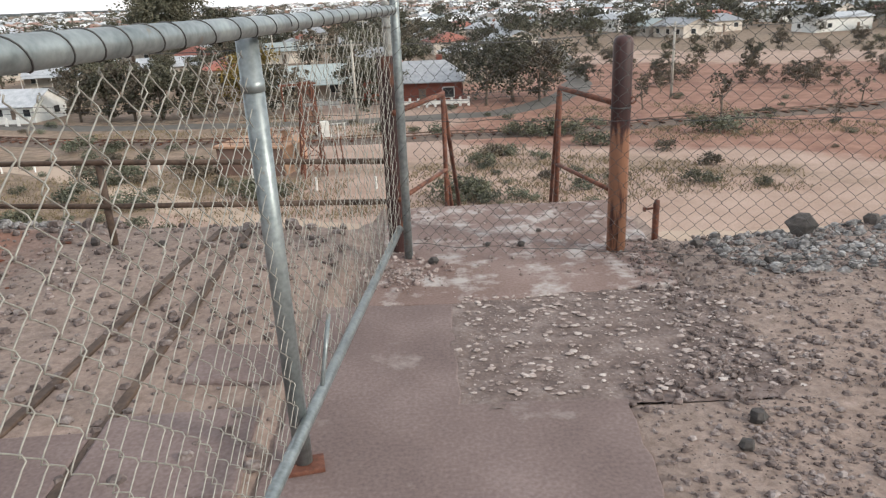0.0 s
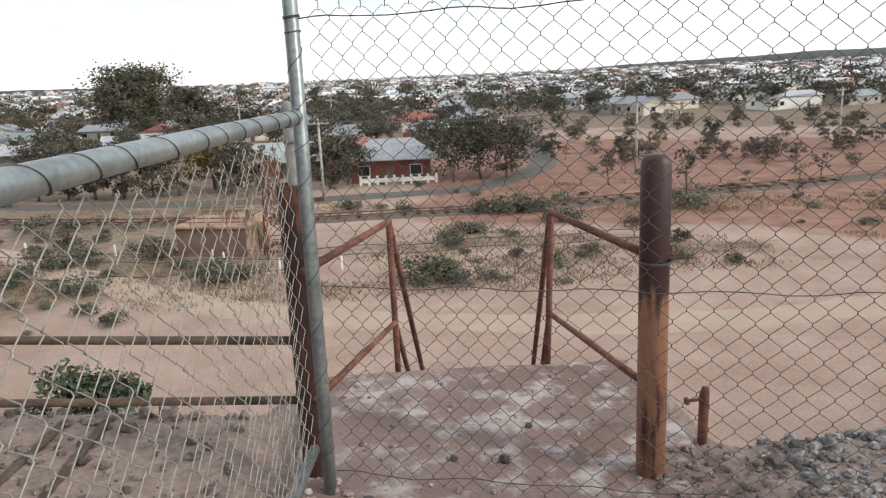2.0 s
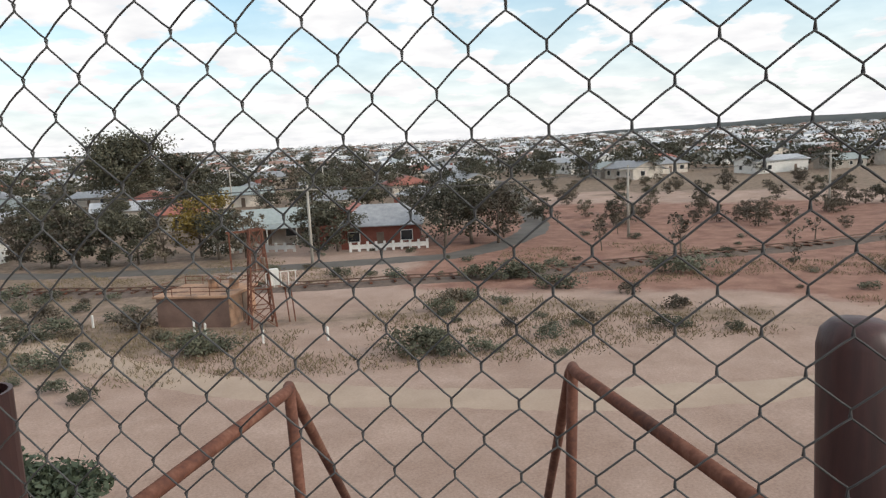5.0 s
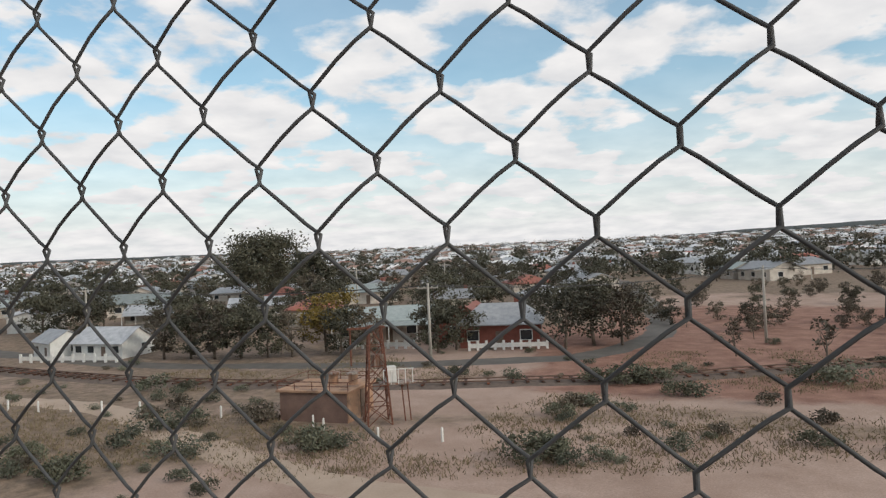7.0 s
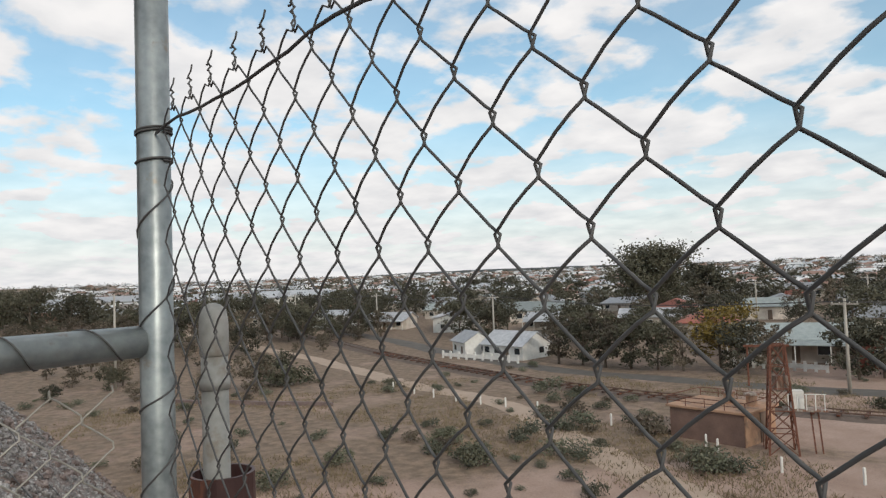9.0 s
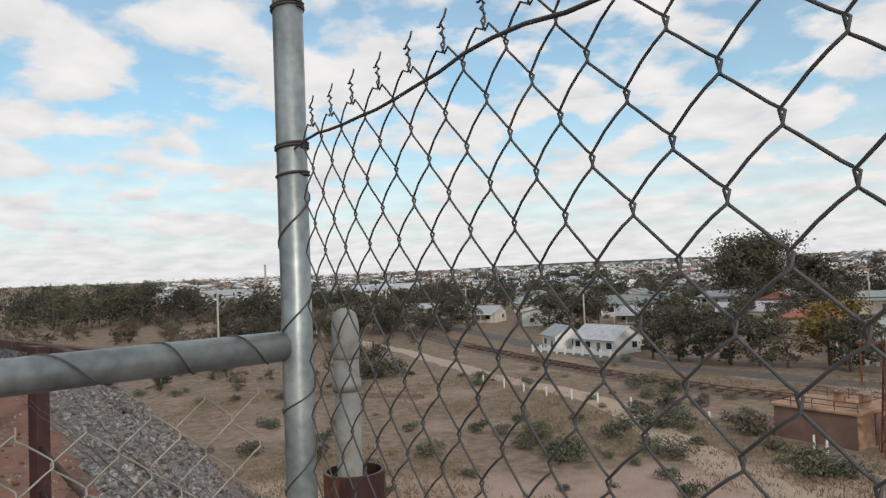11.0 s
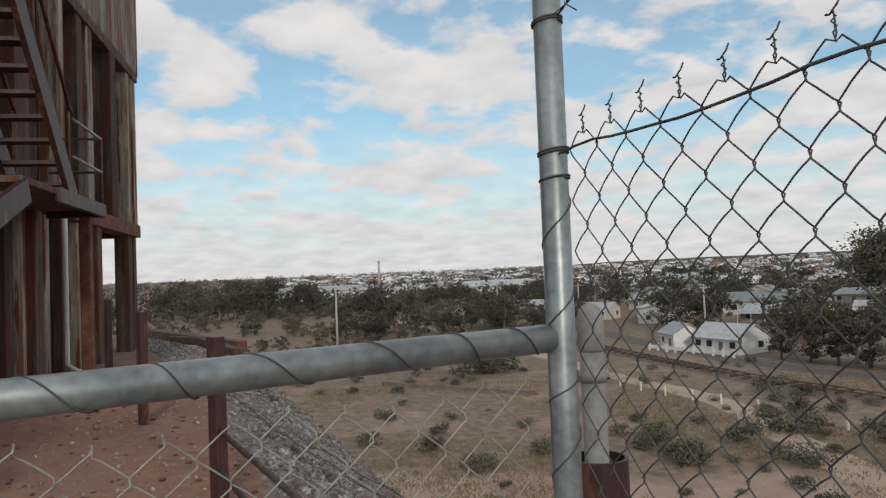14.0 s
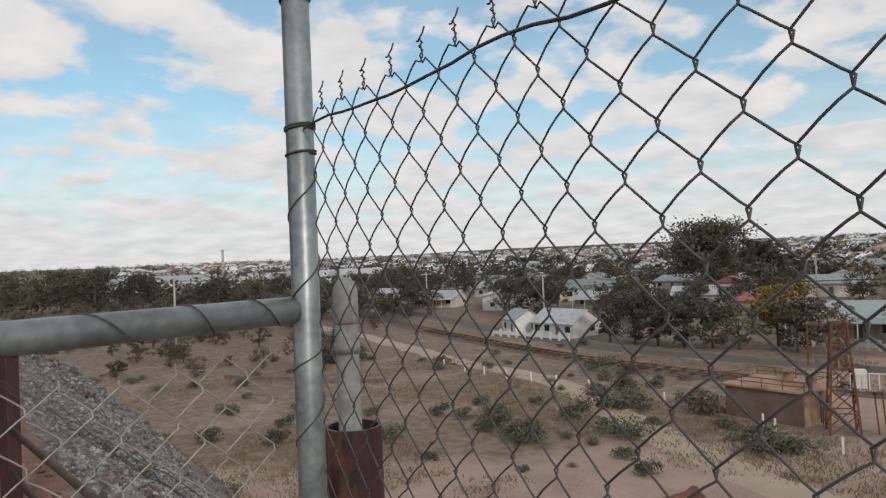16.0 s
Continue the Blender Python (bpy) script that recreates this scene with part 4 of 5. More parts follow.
def build_bushes():
    rng = random.Random(78)
    spots = [(1.2, 41.6, 2, 1.5), (3.0, 40.5, 0, .9), (2.2, 42.2, 2, 1.2), (14, 57.2, 1, 1.4), (12.5, 57.6, 2, 1.2), (19, 47.9, 3, 1.1), (25.3, 60.1, 1, 1.9), (23.5, 60.5, 2, 1.4), (17.5, 53.4, 3, 1.1),
             (9.9, 63.4, 2, 1.6), (7.5, 63.6, 2, 1.4), (12, 63, 2, 1.3), (0.1, 65.6, 0, 1.2), (4.3, 54.4, 3, 1.3), (5.5, 54.8, 1, 1.2), (-24.7, 45.9, 0, 1.4), (-19.3, 43.4, 1, 1.2), (-27.3, 53.8, 3, 1.2), (-26.2, 56.5, 3, 1.5),
             (-11.5, 44.5, 0, 1.5), (-10.2, 44.8, 1, 1.2), (-24.6, 39.3, 2, 1.2), (-28.7, 41.5, 3, 1.1), (9.2, 42.8, 1, 1.0), (-24.7, 49.7, 1, 1.6), (-17.6, 51.6, 3, 1.8), (-32.8, 64.1, 0, 1.7), (-11.9, 44.3, 2, 1.3),
             (-29.3, 42.9, 2, 1.1), (-25, 40, 2, 1.2), (-23.2, 51.7, 0, 1.5), (-34.1, 42.2, 0, 1.0), (-17.5, 38.8, 0, .9), (-64.4, 56.7, 2, 2.6), (-62.5, 57.5, 2, 2.2), (-37.8, 30.1, 3, 1.2), (-42.4, 28, 3, 1.2), (-31.7, 29.4, 2, 1.0),
             (-20.9, 43.9, 1, 1.3), (-11.2, 25.2, 4, 1.2), (-13.2, 24.6, 4, .6)]
    used = set()
    for x, y, k, s in spots:
        f = stand if k not in used else again
        used.add(k)
        f(BUSHES[k], x, y, rng.uniform(0, 360), s)
    for i in range(240):
        b, r = radians(rng.uniform(-74, 42)), rng.uniform(36, 90)
        x, y = r * math.sin(b), 4 + r * math.cos(b)
        if noise.noise((x * .06, y * .06, 9)) < -0.05 or (26 < y < 38 and x > -14):
            continue
        again(BUSHES[rng.choice((0, 1, 0, 3, 2))], x, y, rng.uniform(0, 360), rng.uniform(.35, 1.0))


build_bushes()


def build_grass():
    """Dry tussocks over the flat."""
    rng = random.Random(5)
    g = Geo()
    for i in range(11000):
        b, r = radians(rng.uniform(-76, 42)), rng.uniform(26, 80)
        x, y = r * math.sin(b), 4 + r * math.cos(b)
        n = noise.noise((x * .09, y * .09, 4)) + .4 * max(0, 1 - abs(r - 44) / 8)
        if n < .1 or y - rim(x) < 12 or (y < 39 and x > -20):
            continue
        z = ground_z(x, y)
        for k in range(10):
            a = rng.random() * 6.283
            s = rng.uniform(.08, .3)
            p = Vector((x + rng.gauss(0, .4), y + rng.gauss(0, .4), z))
            d = Vector((math.cos(a), math.sin(a), 0))
            g.quad(p - d * .04, p + d * .04, p + d * rng.uniform(-.2, .25) + Vector((0, 0, s)))
    tagged(part("grass_tussocks", g, M_STRAW), "dry straw-coloured grass tussocks on the flat", "grass", kind="stuff")


build_grass()


# ---- the lowland: road, railway, track ----
M_ASPHALT = surface("asphalt", [(0.085, 0.075, 0.066), (0.135, 0.12, 0.105)], 0.6, 20, 0.9, 0, 0.1)
M_BALLAST = surface("ballast", [(0.09, 0.065, 0.052), (0.17, 0.125, 0.1)], 2, 22, 0.95, 0, 0.4)
M_TRACK = surface("pale_track_dust", [(0.35, 0.26, 0.195), (0.44, 0.335, 0.255)], 0.5, 9, 0.95, 0, 0.1)
M_STEEL = surface("rail_steel", [(0.12, 0.07, 0.05), (0.2, 0.13, 0.1)], 3, 20, 0.6, 0.5, 0.1)


def smooth_line(pts, step=1.6):
    out = []
    for i in range(len(pts) - 1):
        p0, p1, p2, p3 = (Vector((*pts[max(0, min(len(pts) - 1, j))], 0)) for j in (i - 1, i, i + 1, i + 2))
        n = max(2, int((p2 - p1).length / step))
        for k in range(n):
            s = k / n
            out.append(.5 * (2 * p1 + (p2 - p0) * s + (2 * p0 - 5 * p1 + 4 * p2 - p3) * s * s + (3 * p1 - p0 - 3 * p2 + p3) * s ** 3))
    out.append(Vector((*pts[-1], 0)))
    return out


def strip(name, pts, width, lift, material, label, rag=0.0, crown=0.0):
    line = smooth_line(pts)
    rng = random.Random(len(pts))
    g = Geo()
    m = 5
    for i, p in enumerate(line):
        d = (line[min(i + 1, len(line) - 1)] - line[max(i - 1, 0)]).normalized()
        x = Vector((d.y, -d.x, 0))
        for j in range(m):
            s = (j / (m - 1) - .5) * (width + (rng.uniform(-rag, rag) if j in (0, m - 1) else 0))
            q = p + x * s
            g.v.append((q.x, q.y, ground_z(q.x, q.y) + (lift if 0 < j < m - 1 else -.05) + crown * (1 - abs(2 * j / (m - 1) - 1))))
    for i in range(len(line) - 1):
        for j in range(m - 1):
            a = i * m + j
            g.f.append((a, a + 1, a + 1 + m, a + m))
    ob = part(name, g, material, smooth=True)
    tagged(ob, label, "road", kind="structure")
    return line


strip("road", [(-260, 190), (-120, 118), (-76, 97), (-45, 82), (-18, 76.5), (0, 77.2), (9, 80), (19, 96), (24, 130), (30, 200)], 5, .05, M_ASPHALT, "grey asphalt street along the houses")
strip("road", [(-52, 86), (-64, 118), (-84, 170), (-120, 260)], 6, .05, M_ASPHALT, "grey asphalt side street between houses")
strip("dirt_track", [(-150, 98), (-80, 76.6), (-51, 63.9), (-38, 59.4), (-29, 54), (-12, 40), (4, 33.5), (22, 33), (50, 40)], 3.6, .05, M_TRACK, "pale sandy vehicle track", rag=.9)
RAILWAY = [(-260, 178), (-114, 104), (-68, 83), (-41, 71), (-24, 66), (0, 64.5), (40, 70), (110, 92)]
rail_line = strip("railway_bed", RAILWAY, 4.2, .12, M_BALLAST, "dark stony railway bed", rag=.4, crown=.12)


def build_railway():
    t = thing("railway_track", "rusty railway line on timber sleepers", "railway")
    rails = [Geo(), Geo()]
    for side, g in zip((-.72, .72), rails):
        pts = []
        for i, p in enumerate(rail_line):
            d = (rail_line[min(i + 1, len(rail_line) - 1)] - rail_line[max(i - 1, 0)]).normalized()
            q = p + Vector((d.y, -d.x, 0)) * side
            pts.append((q.x, q.y, ground_z(p.x, p.y) + .42))
        g.tube(pts, .075, 4)
        part("rail", g, M_STEEL, t)
    made = None
    for i in range(0, len(rail_line) - 1):
        p = rail_line[i]
        if not -75 < p.x < 45:
            continue
        d = (rail_line[i + 1] - p).normalized()
        if made is None:
            made = part("sleeper", Geo().box((0, 0, 0), (2.4, .25, .14)), M_TIMBER, t)
            ob = made
        else:
            ob = new("sleeper", made.data)
            ob.parent = t
        ob.matrix_basis = pose(p.x, p.y, ground_z(p.x, p.y) + .29, 0, 0, math.degrees(math.atan2(-d.x, d.y)))


build_railway()


# ---- posts, poles and wires ----
def marker_posts():
    proto = thing("marker_post", "short white painted timber marker post", "post", group="white marker posts")
    part("stake", Geo().box((0, 0, .42), (.13, .13, 1.0)), M_WHITE, proto, bevel=0.02)
    part("top", Geo().tube([(0, 0, .9), (0, 0, .97)], [.085, .02], 4), M_WHITE, proto)
    spots = [(-41.8, 57.6), (-38.6, 56.9), (-35.6, 56.6), (-32.6, 56.1), (-29.0, 55.4), (-21.5, 53.3), (-13.4, 49.6), (-8.2, 45.9), (-4.2, 45.7), (-45, 58.5), (-48.5, 59.3), (-12.4, 48.6)]
    for i, (x, y) in enumerate(spots):
        (stand if i == 0 else again)(proto, x, y, i * 17, 1.0)


marker_posts()
M_POLE = surface("pole_timber", [(0.3, 0.27, 0.23), (0.46, 0.43, 0.38)], 2, 20, 0.85, 0, 0.2, stretch=(3, 3, .3))


def pole_thing(h, arm=True, label="pale timber power pole with a crossarm"):
    t = thing("power_pole", label, "power pole", group="power poles")
    part("shaft", Geo().tube([(0, 0, -.4), (0, 0, h)], [.17, .12], 10), M_POLE, t, smooth=True)
    if arm:
        part("crossarm", Geo().box((0, 0, h - .5), (2.2, .12, .14)), M_POLE, t)
        for x in (-1, -.4, .4, 1):
            part("insulator", Geo().tube([(x, 0, h - .43), (x, 0, h - .28)], [.05, .035], 8), M_WHITE, t, smooth=True)
    return t


def build_poles():
    a = pole_thing(8.6)
    spots = [(-8.4, 75.4, 0), (-30, 137, 20), (-62, 100, 60), (-124, 112, 60), (28, 84, 10), (-95, 108, 60), (60, 95, 15), (-14, 150, 5), (20, 170, 5), (-70, 190, 40), (70, 220, 5), (-160, 170, 50)]
    for i, (x, y, d) in enumerate(spots):
        (stand if i == 0 else again)(a, x, y, d, 1.0)
    b = pole_thing(11.5, False, "tall bare pale pole on the flat")
    stand(b, -82.5, 47.3, 0, 1.0)
    again(b, -150, 107, 0, .8)
    w = thing("power_lines", "dark sagging overhead power lines between poles", "wires")
    for k, off in enumerate((-1, -.4, .4, 1)):
        line = [(-124, 112), (-95, 108), (-62, 100), (-8.4, 75.4), (28, 84), (60, 95)]
        for (x0, y0), (x1, y1) in zip(line[:-1], line[1:]):
            z0, z1 = ground_z(x0, y0) + 8.3, ground_z(x1, y1) + 8.3
            pts = [(x0 + (x1 - x0) * s / 12, y0 + (y1 - y0) * s / 12 + off, z0 + (z1 - z0) * s / 12 - .9 * math.sin(math.pi * s / 12)) for s in range(13)]
            part("wire", Geo().tube(pts, .018, 4), M_WIRE, w)


build_poles()

# ---- houses ----
M_ROOF = surface("pale_iron_roof", [(0.26, 0.27, 0.28), (0.44, 0.44, 0.45)], 1.5, 12, 0.5, 0.25, 0.1, vary=0.4)
M_ROOF_RED = surface("red_roof", [(0.2, 0.07, 0.05), (0.3, 0.11, 0.08)], 1.5, 12, 0.7, 0, 0.1, vary=0.3)
M_ROOF_GREEN = surface("grey_green_roof", [(0.2, 0.23, 0.22), (0.31, 0.34, 0.33)], 1.5, 12, 0.6, 0.1, 0.1, vary=0.3)
M_WALL = surface("house_wall", [(0.4, 0.34, 0.29), (0.6, 0.54, 0.47)], 1, 12, 0.85, 0, 0.1, vary=0.45)
M_BRICK = surface("red_brick", [(0.16, 0.05, 0.035), (0.24, 0.08, 0.055)], 1.5, 15, 0.9, 0, 0.2)
M_GLASS = surface("window_glass", [(0.02, 0.022, 0.025), (0.035, 0.038, 0.042)], 1, 5, 0.08, 0, 0)
M_DOOR = surface("door_paint", [(0.12, 0.08, 0.06), (0.2, 0.14, 0.1)], 2, 12, 0.6, 0, 0)


def house(label, w=12.0, d=9.0, h=2.9, rise=1.7, wall=None, roof=None, hip=0.0, verandah=False, windows=3, chimney=False):
    """Long side along x. hip: how far the ridge ends lie in from the gables."""
    wall, roof = wall or M_WALL, roof or M_ROOF
    t = thing("house", label, "house")
    g = Geo().box((0, 0, h / 2 - .3), (w, d, h + .6))
    if not hip:
        for x in (-w / 2, w / 2):
            s = .12 if x < 0 else -.12
            k = len(g.v)
            for dx in (0, s):
                g.v += [(x + dx, -d / 2, h), (x + dx, d / 2, h), (x + dx, 0, h + rise * .92)]
            g.f += [(k, k + 1, k + 2), (k + 5, k + 4, k + 3), (k, k + 2, k + 5, k + 3), (k + 1, k + 4, k + 5, k + 2)]
    part("wall", g, wall, t)
    a, b, r = w / 2 + .45, d / 2 + .5, Geo()
    z0, th = h - .14, .12
    top = [(-a, -b, z0), (a, -b, z0), (a, b, z0), (-a, b, z0), (-a + hip, 0, h + rise), (a - hip, 0, h + rise)]
    r.v = top + [(x, y, z - th) for x, y, z in top]
    f = [(0, 1, 5, 4), (2, 3, 4, 5), (1, 2, 5), (3, 0, 4)] if hip else [(0, 1, 5, 4), (2, 3, 4, 5)]
    r.f = f + [tuple(reversed([i + 6 for i in q])) for q in f]
    r.f += [(0, 6, 7, 1), (2, 8, 9, 3)] + ([(1, 7, 8, 2), (3, 9, 6, 0)] if hip else [(1, 7, 11, 5), (5, 11, 8, 2), (3, 9, 10, 4), (4, 10, 6, 0)])
    rf = part("roof", r, roof, t)
    if chimney:
        part("chimney", Geo().box((w * .2, d * .1, h + rise * .9), (.7, .6, 1.6)), M_BRICK, rf)
    for side in (-1, 1):
        for i in range(windows):
            x = (i + .5) / windows * w - w / 2
            if side < 0 and i == windows // 2:
                part("door", Geo().box((x, -d / 2 - .02, 1.0), (.9, .08, 2.05)), M_DOOR, t)
                continue
            fr = part("window", Geo().box((x, side * (d / 2 + .02), 1.55), (1.5, .08, 1.3)), M_WHITE, t)
            part("pane", Geo().box((x, side * (d / 2 + .05), 1.55), (1.32, .06, 1.12)), M_GLASS, fr)
    for x in (-1, 1):
        fr = part("window", Geo().box((x * (w / 2 + .02), d * .18, 1.55), (.08, 1.4, 1.3)), M_WHITE, t)
        part("pane", Geo().box((x * (w / 2 + .05), d * .18, 1.55), (.06, 1.22, 1.12)), M_GLASS, fr)
    if verandah:
        v = Geo()
        v.v = [(-w / 2, -d / 2 - .1, h - .1), (w / 2, -d / 2 - .1, h - .1), (w / 2, -d / 2 - 2.4, h - .6), (-w / 2, -d / 2 - 2.4, h - .6)]
        v.v += [(x, y, z - .08) for x, y, z in v.v]
        v.f = [(3, 2, 1, 0), (4, 5, 6, 7), (0, 1, 5, 4), (1, 2, 6, 5), (2, 3, 7, 6), (3, 0, 4, 7)]
        part("verandah_roof", v, roof, t)
        for i in range(5):
            part("verandah_post", Geo().box((-w / 2 + .1 + (w - .2) * i / 4, -d / 2 - 2.3, h / 2 - .35), (.11, .11, h - .6)), M_WHITE, t)
    return t


def build_houses():
    rng = random.Random(12)
    white = house("white weatherboard house with a pale grey iron roof", 11, 7.5, 2.7, 2.4, M_WHITE, M_ROOF, windows=4)
    stand(white, -52.2, 90.5, -14, .74)
    white2 = house("white cottage with a gabled grey roof", 7.5, 6.2, 3.0, 2.0, M_WHITE, M_ROOF, windows=2)
    stand(white2, -60.5, 91.5, -34, .72)
    red = house("red brick bungalow with a pale roof and verandah", 9.5, 8.5, 3.0, 2.1, M_BRICK, M_ROOF, hip=2.6, windows=3, chimney=True)
    stand(red, -1.2, 91, -4, 1.0)
    red2 = house("red roofed brick cottage beside the bungalow", 7, 7, 2.9, 2.0, M_BRICK, M_ROOF_RED, windows=2)
    stand(red2, -5.5, 96, 80, 1.0)
    longh = house("long low house with a grey-green iron roof", 15, 8, 2.9, 1.6, M_WALL, M_ROOF_GREEN, verandah=True, windows=5)
    stand(longh, -17, 100, 8, 1.0)
    kinds = [house("low suburban house with a pale iron roof", 12, 9, chimney=True, hip=2.5),
             house("suburban house with a gabled pale roof and verandah", 13, 8.5, verandah=True),
             house("suburban house with a dark red roof", 12, 9, roof=M_ROOF_RED, hip=3),
             house("suburban house with a grey-green roof", 14, 8, roof=M_ROOF_GREEN),
             house("long pale metal shed among houses", 18, 9, 3.6, 1.2, M_WHITE, M_ROOF, windows=2)]
    spots = [(-88, 128), (62, 180), (-34, 122), (-78, 146), (66, 232)]
    for k, (x, y) in zip(kinds, spots):
        stand(k, x, y, rng.choice((0, 90)) + 15, 1.0)
    for i in range(13):
        b, r = radians(-65 + 19 * i / 12 + rng.uniform(-.6, .6)), rng.uniform(255, 330)
        again(kinds[4], r * math.sin(b), 4 + r * math.cos(b), 40 + rng.uniform(-12, 12), rng.uniform(.9, 1.5), 0.0)
    # streets of houses, set along a turned grid
    made, c, s = 0, math.cos(radians(14)), math.sin(radians(14))
    cells = [(i, j) for i in range(-46, 46) for j in range(3, 46)]
    rng.shuffle(cells)
    for i, j in cells:
        u, v = i * 19 + rng.uniform(-3, 3), 62 + j * (26 if j % 2 else 26) + rng.uniform(-4, 4)
        x, y = u * c - v * s * .4, u * s * .4 + v * c
        r, b = math.hypot(x, y - 4), math.degrees(math.atan2(x, y - 4))
        if r < 112 or b < -66 or b > 38 or r > 430 or (b > 9 and r < 195) or (b < -52 and r < 260):
            continue
        keep = 0.95 if r < 240 else 0.6
        if rng.random() > keep or made > 185:
            continue
        k = rng.choice((0, 0, 1, 1, 1, 2, 3, 4))
        again(kinds[k], x, y, 14 + rng.choice((0, 90, 180, 270)) + rng.uniform(-4, 4), rng.uniform(.72, .98), 0.0)
        made += 1


build_houses()


def garden_fence():
    t = thing("garden_fence", "low white picket fence in front of the houses", "fence")
    for x0, y0, x1, y1 in ((-62, 86, -48, 84), (-5, 84.6, 4, 84.8), (-22, 90, -12, 88)):
        n = 9
        for i in range(n + 1):
            x, y = x0 + (x1 - x0) * i / n, y0 + (y1 - y0) * i / n
            part("picket", Geo().box((x, y, ground_z(x, y) + .5), (.3, .2, 1.2)), M_WHITE, t)
        part("fence_board", Geo().beam((x0, y0, ground_z(x0, y0) + .55), (x1, y1, ground_z(x1, y1) + .55), .08, .5), M_WHITE, t)


garden_fence()


def far_woods():
    """Trees and pale roofs too far off to count."""
    rng = random.Random(9)
    g, h = Geo(), Geo()
    for i in range(3600):
        b, r = radians(rng.uniform(-80, 44)), 205 * math.exp(rng.random() * 2.1)
        x, y = r * math.sin(b), 4 + r * math.cos(b)
        z = ground_z(x, y)
        s = rng.uniform(2.0, 4.8)
        for k in range(48):
            p = Vector((x + rng.gauss(0, s * .6), y + rng.gauss(0, s * .6), z + abs(rng.gauss(s * .75, s * .4))))
            leaf(g, p, s * rng.uniform(.1, .24), rng)
    tagged(part("far_trees", g, M_LEAF), "dark distant trees between roofs", "trees", kind="stuff")
    for i in range(1800):
        b, r = radians(rng.uniform(-66, 42)), 262 * math.exp(rng.random() * 1.8)
        x, y = r * math.sin(b), 4 + r * math.cos(b)
        z = ground_z(x, y)
        w, d, e = rng.uniform(8, 15), rng.uniform(6, 9), rng.uniform(2.4, 3.2)
        tn = rng.choice((14, 104)) + rng.uniform(-6, 6)
        h.box((x, y, z + e / 2), (w, d, e), tn)
        ca, sn = math.cos(radians(tn)), math.sin(radians(tn))
        k = len(h.v)
        for px, py, pz in ((-w / 2, -d / 2, e), (w / 2, -d / 2, e), (w / 2, d / 2, e), (-w / 2, d / 2, e), (-w / 2 + 2, 0, e + 1.6), (w / 2 - 2, 0, e + 1.6)):
            h.v.append((x + px * ca - py * sn, y + px * sn + py * ca, z + pz))
        h.f += [(k, k + 1, k + 5, k + 4), (k + 2, k + 3, k + 4, k + 5), (k + 1, k + 2, k + 5), (k + 3, k, k + 4)]
    tagged(part("far_houses", h, M_FAR), "pale distant houses across the town", "houses", kind="stuff")


def island_paint():
    m = bpy.data.materials.new("far_house_paint")
    m.use_nodes = True
    n, l = m.node_tree.nodes, m.node_tree.links
    geo = n.new("ShaderNodeNewGeometry")
    r = n.new("ShaderNodeValToRGB")
    for i, c in enumerate(((0.58, 0.58, 0.58), (0.72, 0.71, 0.7), (0.2, 0.17, 0.145), (0.4, 0.42, 0.44), (0.28, 0.17, 0.13))):
        el = r.color_ramp.elements[i] if i < 2 else r.color_ramp.elements.new(.2 * i)
        el.position, el.color = .2 * i, (*c, 1)
    r.color_ramp.interpolation = 'CONSTANT'
    l.new(geo.outputs["Random Per Island"], r.inputs[0])
    l.new(r.outputs[0], n["Principled BSDF"].inputs["Base Color"])
    n["Principled BSDF"].inputs["Roughness"].default_value = .7
    return m


M_FAR = island_paint()
far_woods()
# the bluish cast of distant air is mixed into the scrub colour
M_HILL = surface("hazed_scrubby_hill", [(0.035, 0.042, 0.042), (0.052, 0.06, 0.058), (0.07, 0.074, 0.068)], 0.01, 0.06, 0.95, 0, 0)


def build_hills():
    prof = [(-85, 20), (-70, 12), (-55, 22), (-42, 36), (-34, 42), (-25, 40), (-10, 30), (0, 24), (6, 22), (12, 32), (20, 46), (26, 51), (31, 60), (37, 55), (48, 44), (60, 26)]
    g = Geo()
    cols = 160
    for k, (r, f) in enumerate(((2300, -.6), (2500, .45), (2750, .92), (3000, 1.0), (3400, .2))):
        for i in range(cols + 1):
            b = -85 + 145 * i / cols
            h = float(np.interp(b, [p[0] for p in prof], [p[1] for p in prof]))
            z = h * f + (4 * noise.noise((i * .35, k, 2)) + 2 * noise.noise((i * 1.1, k, 7))) * (k in (2, 3))
            a = radians(b)
            g.v.append((r * math.sin(a), 4 + r * math.cos(a), z))
    for k in range(4):
        for i in range(cols):
            a = k * (cols + 1) + i
            g.f.append((a, a + 1, a + cols + 2, a + cols + 1))
    tagged(part("far_hills", g, M_HILL, smooth=True), "dark scrub-covered ridge behind the town", "hill", kind="structure")


build_hills()


# ---- pump hut and lattice mast on the flat ----
M_RENDER = surface("ochre_render", [(0.36, 0.2, 0.12), (0.5, 0.31, 0.2)], 1.2, 14, 0.9, 0, 0.2, stain=(0.25, 0.16, 0.11), stain_scale=.9)
# red-brown front of the hut, its shade put into the colour
M_SHADEWALL = surface("shaded_brown_wall", [(0.155, 0.095, 0.075), (0.24, 0.15, 0.118)], 1.2, 14, 0.9, 0, 0.2)


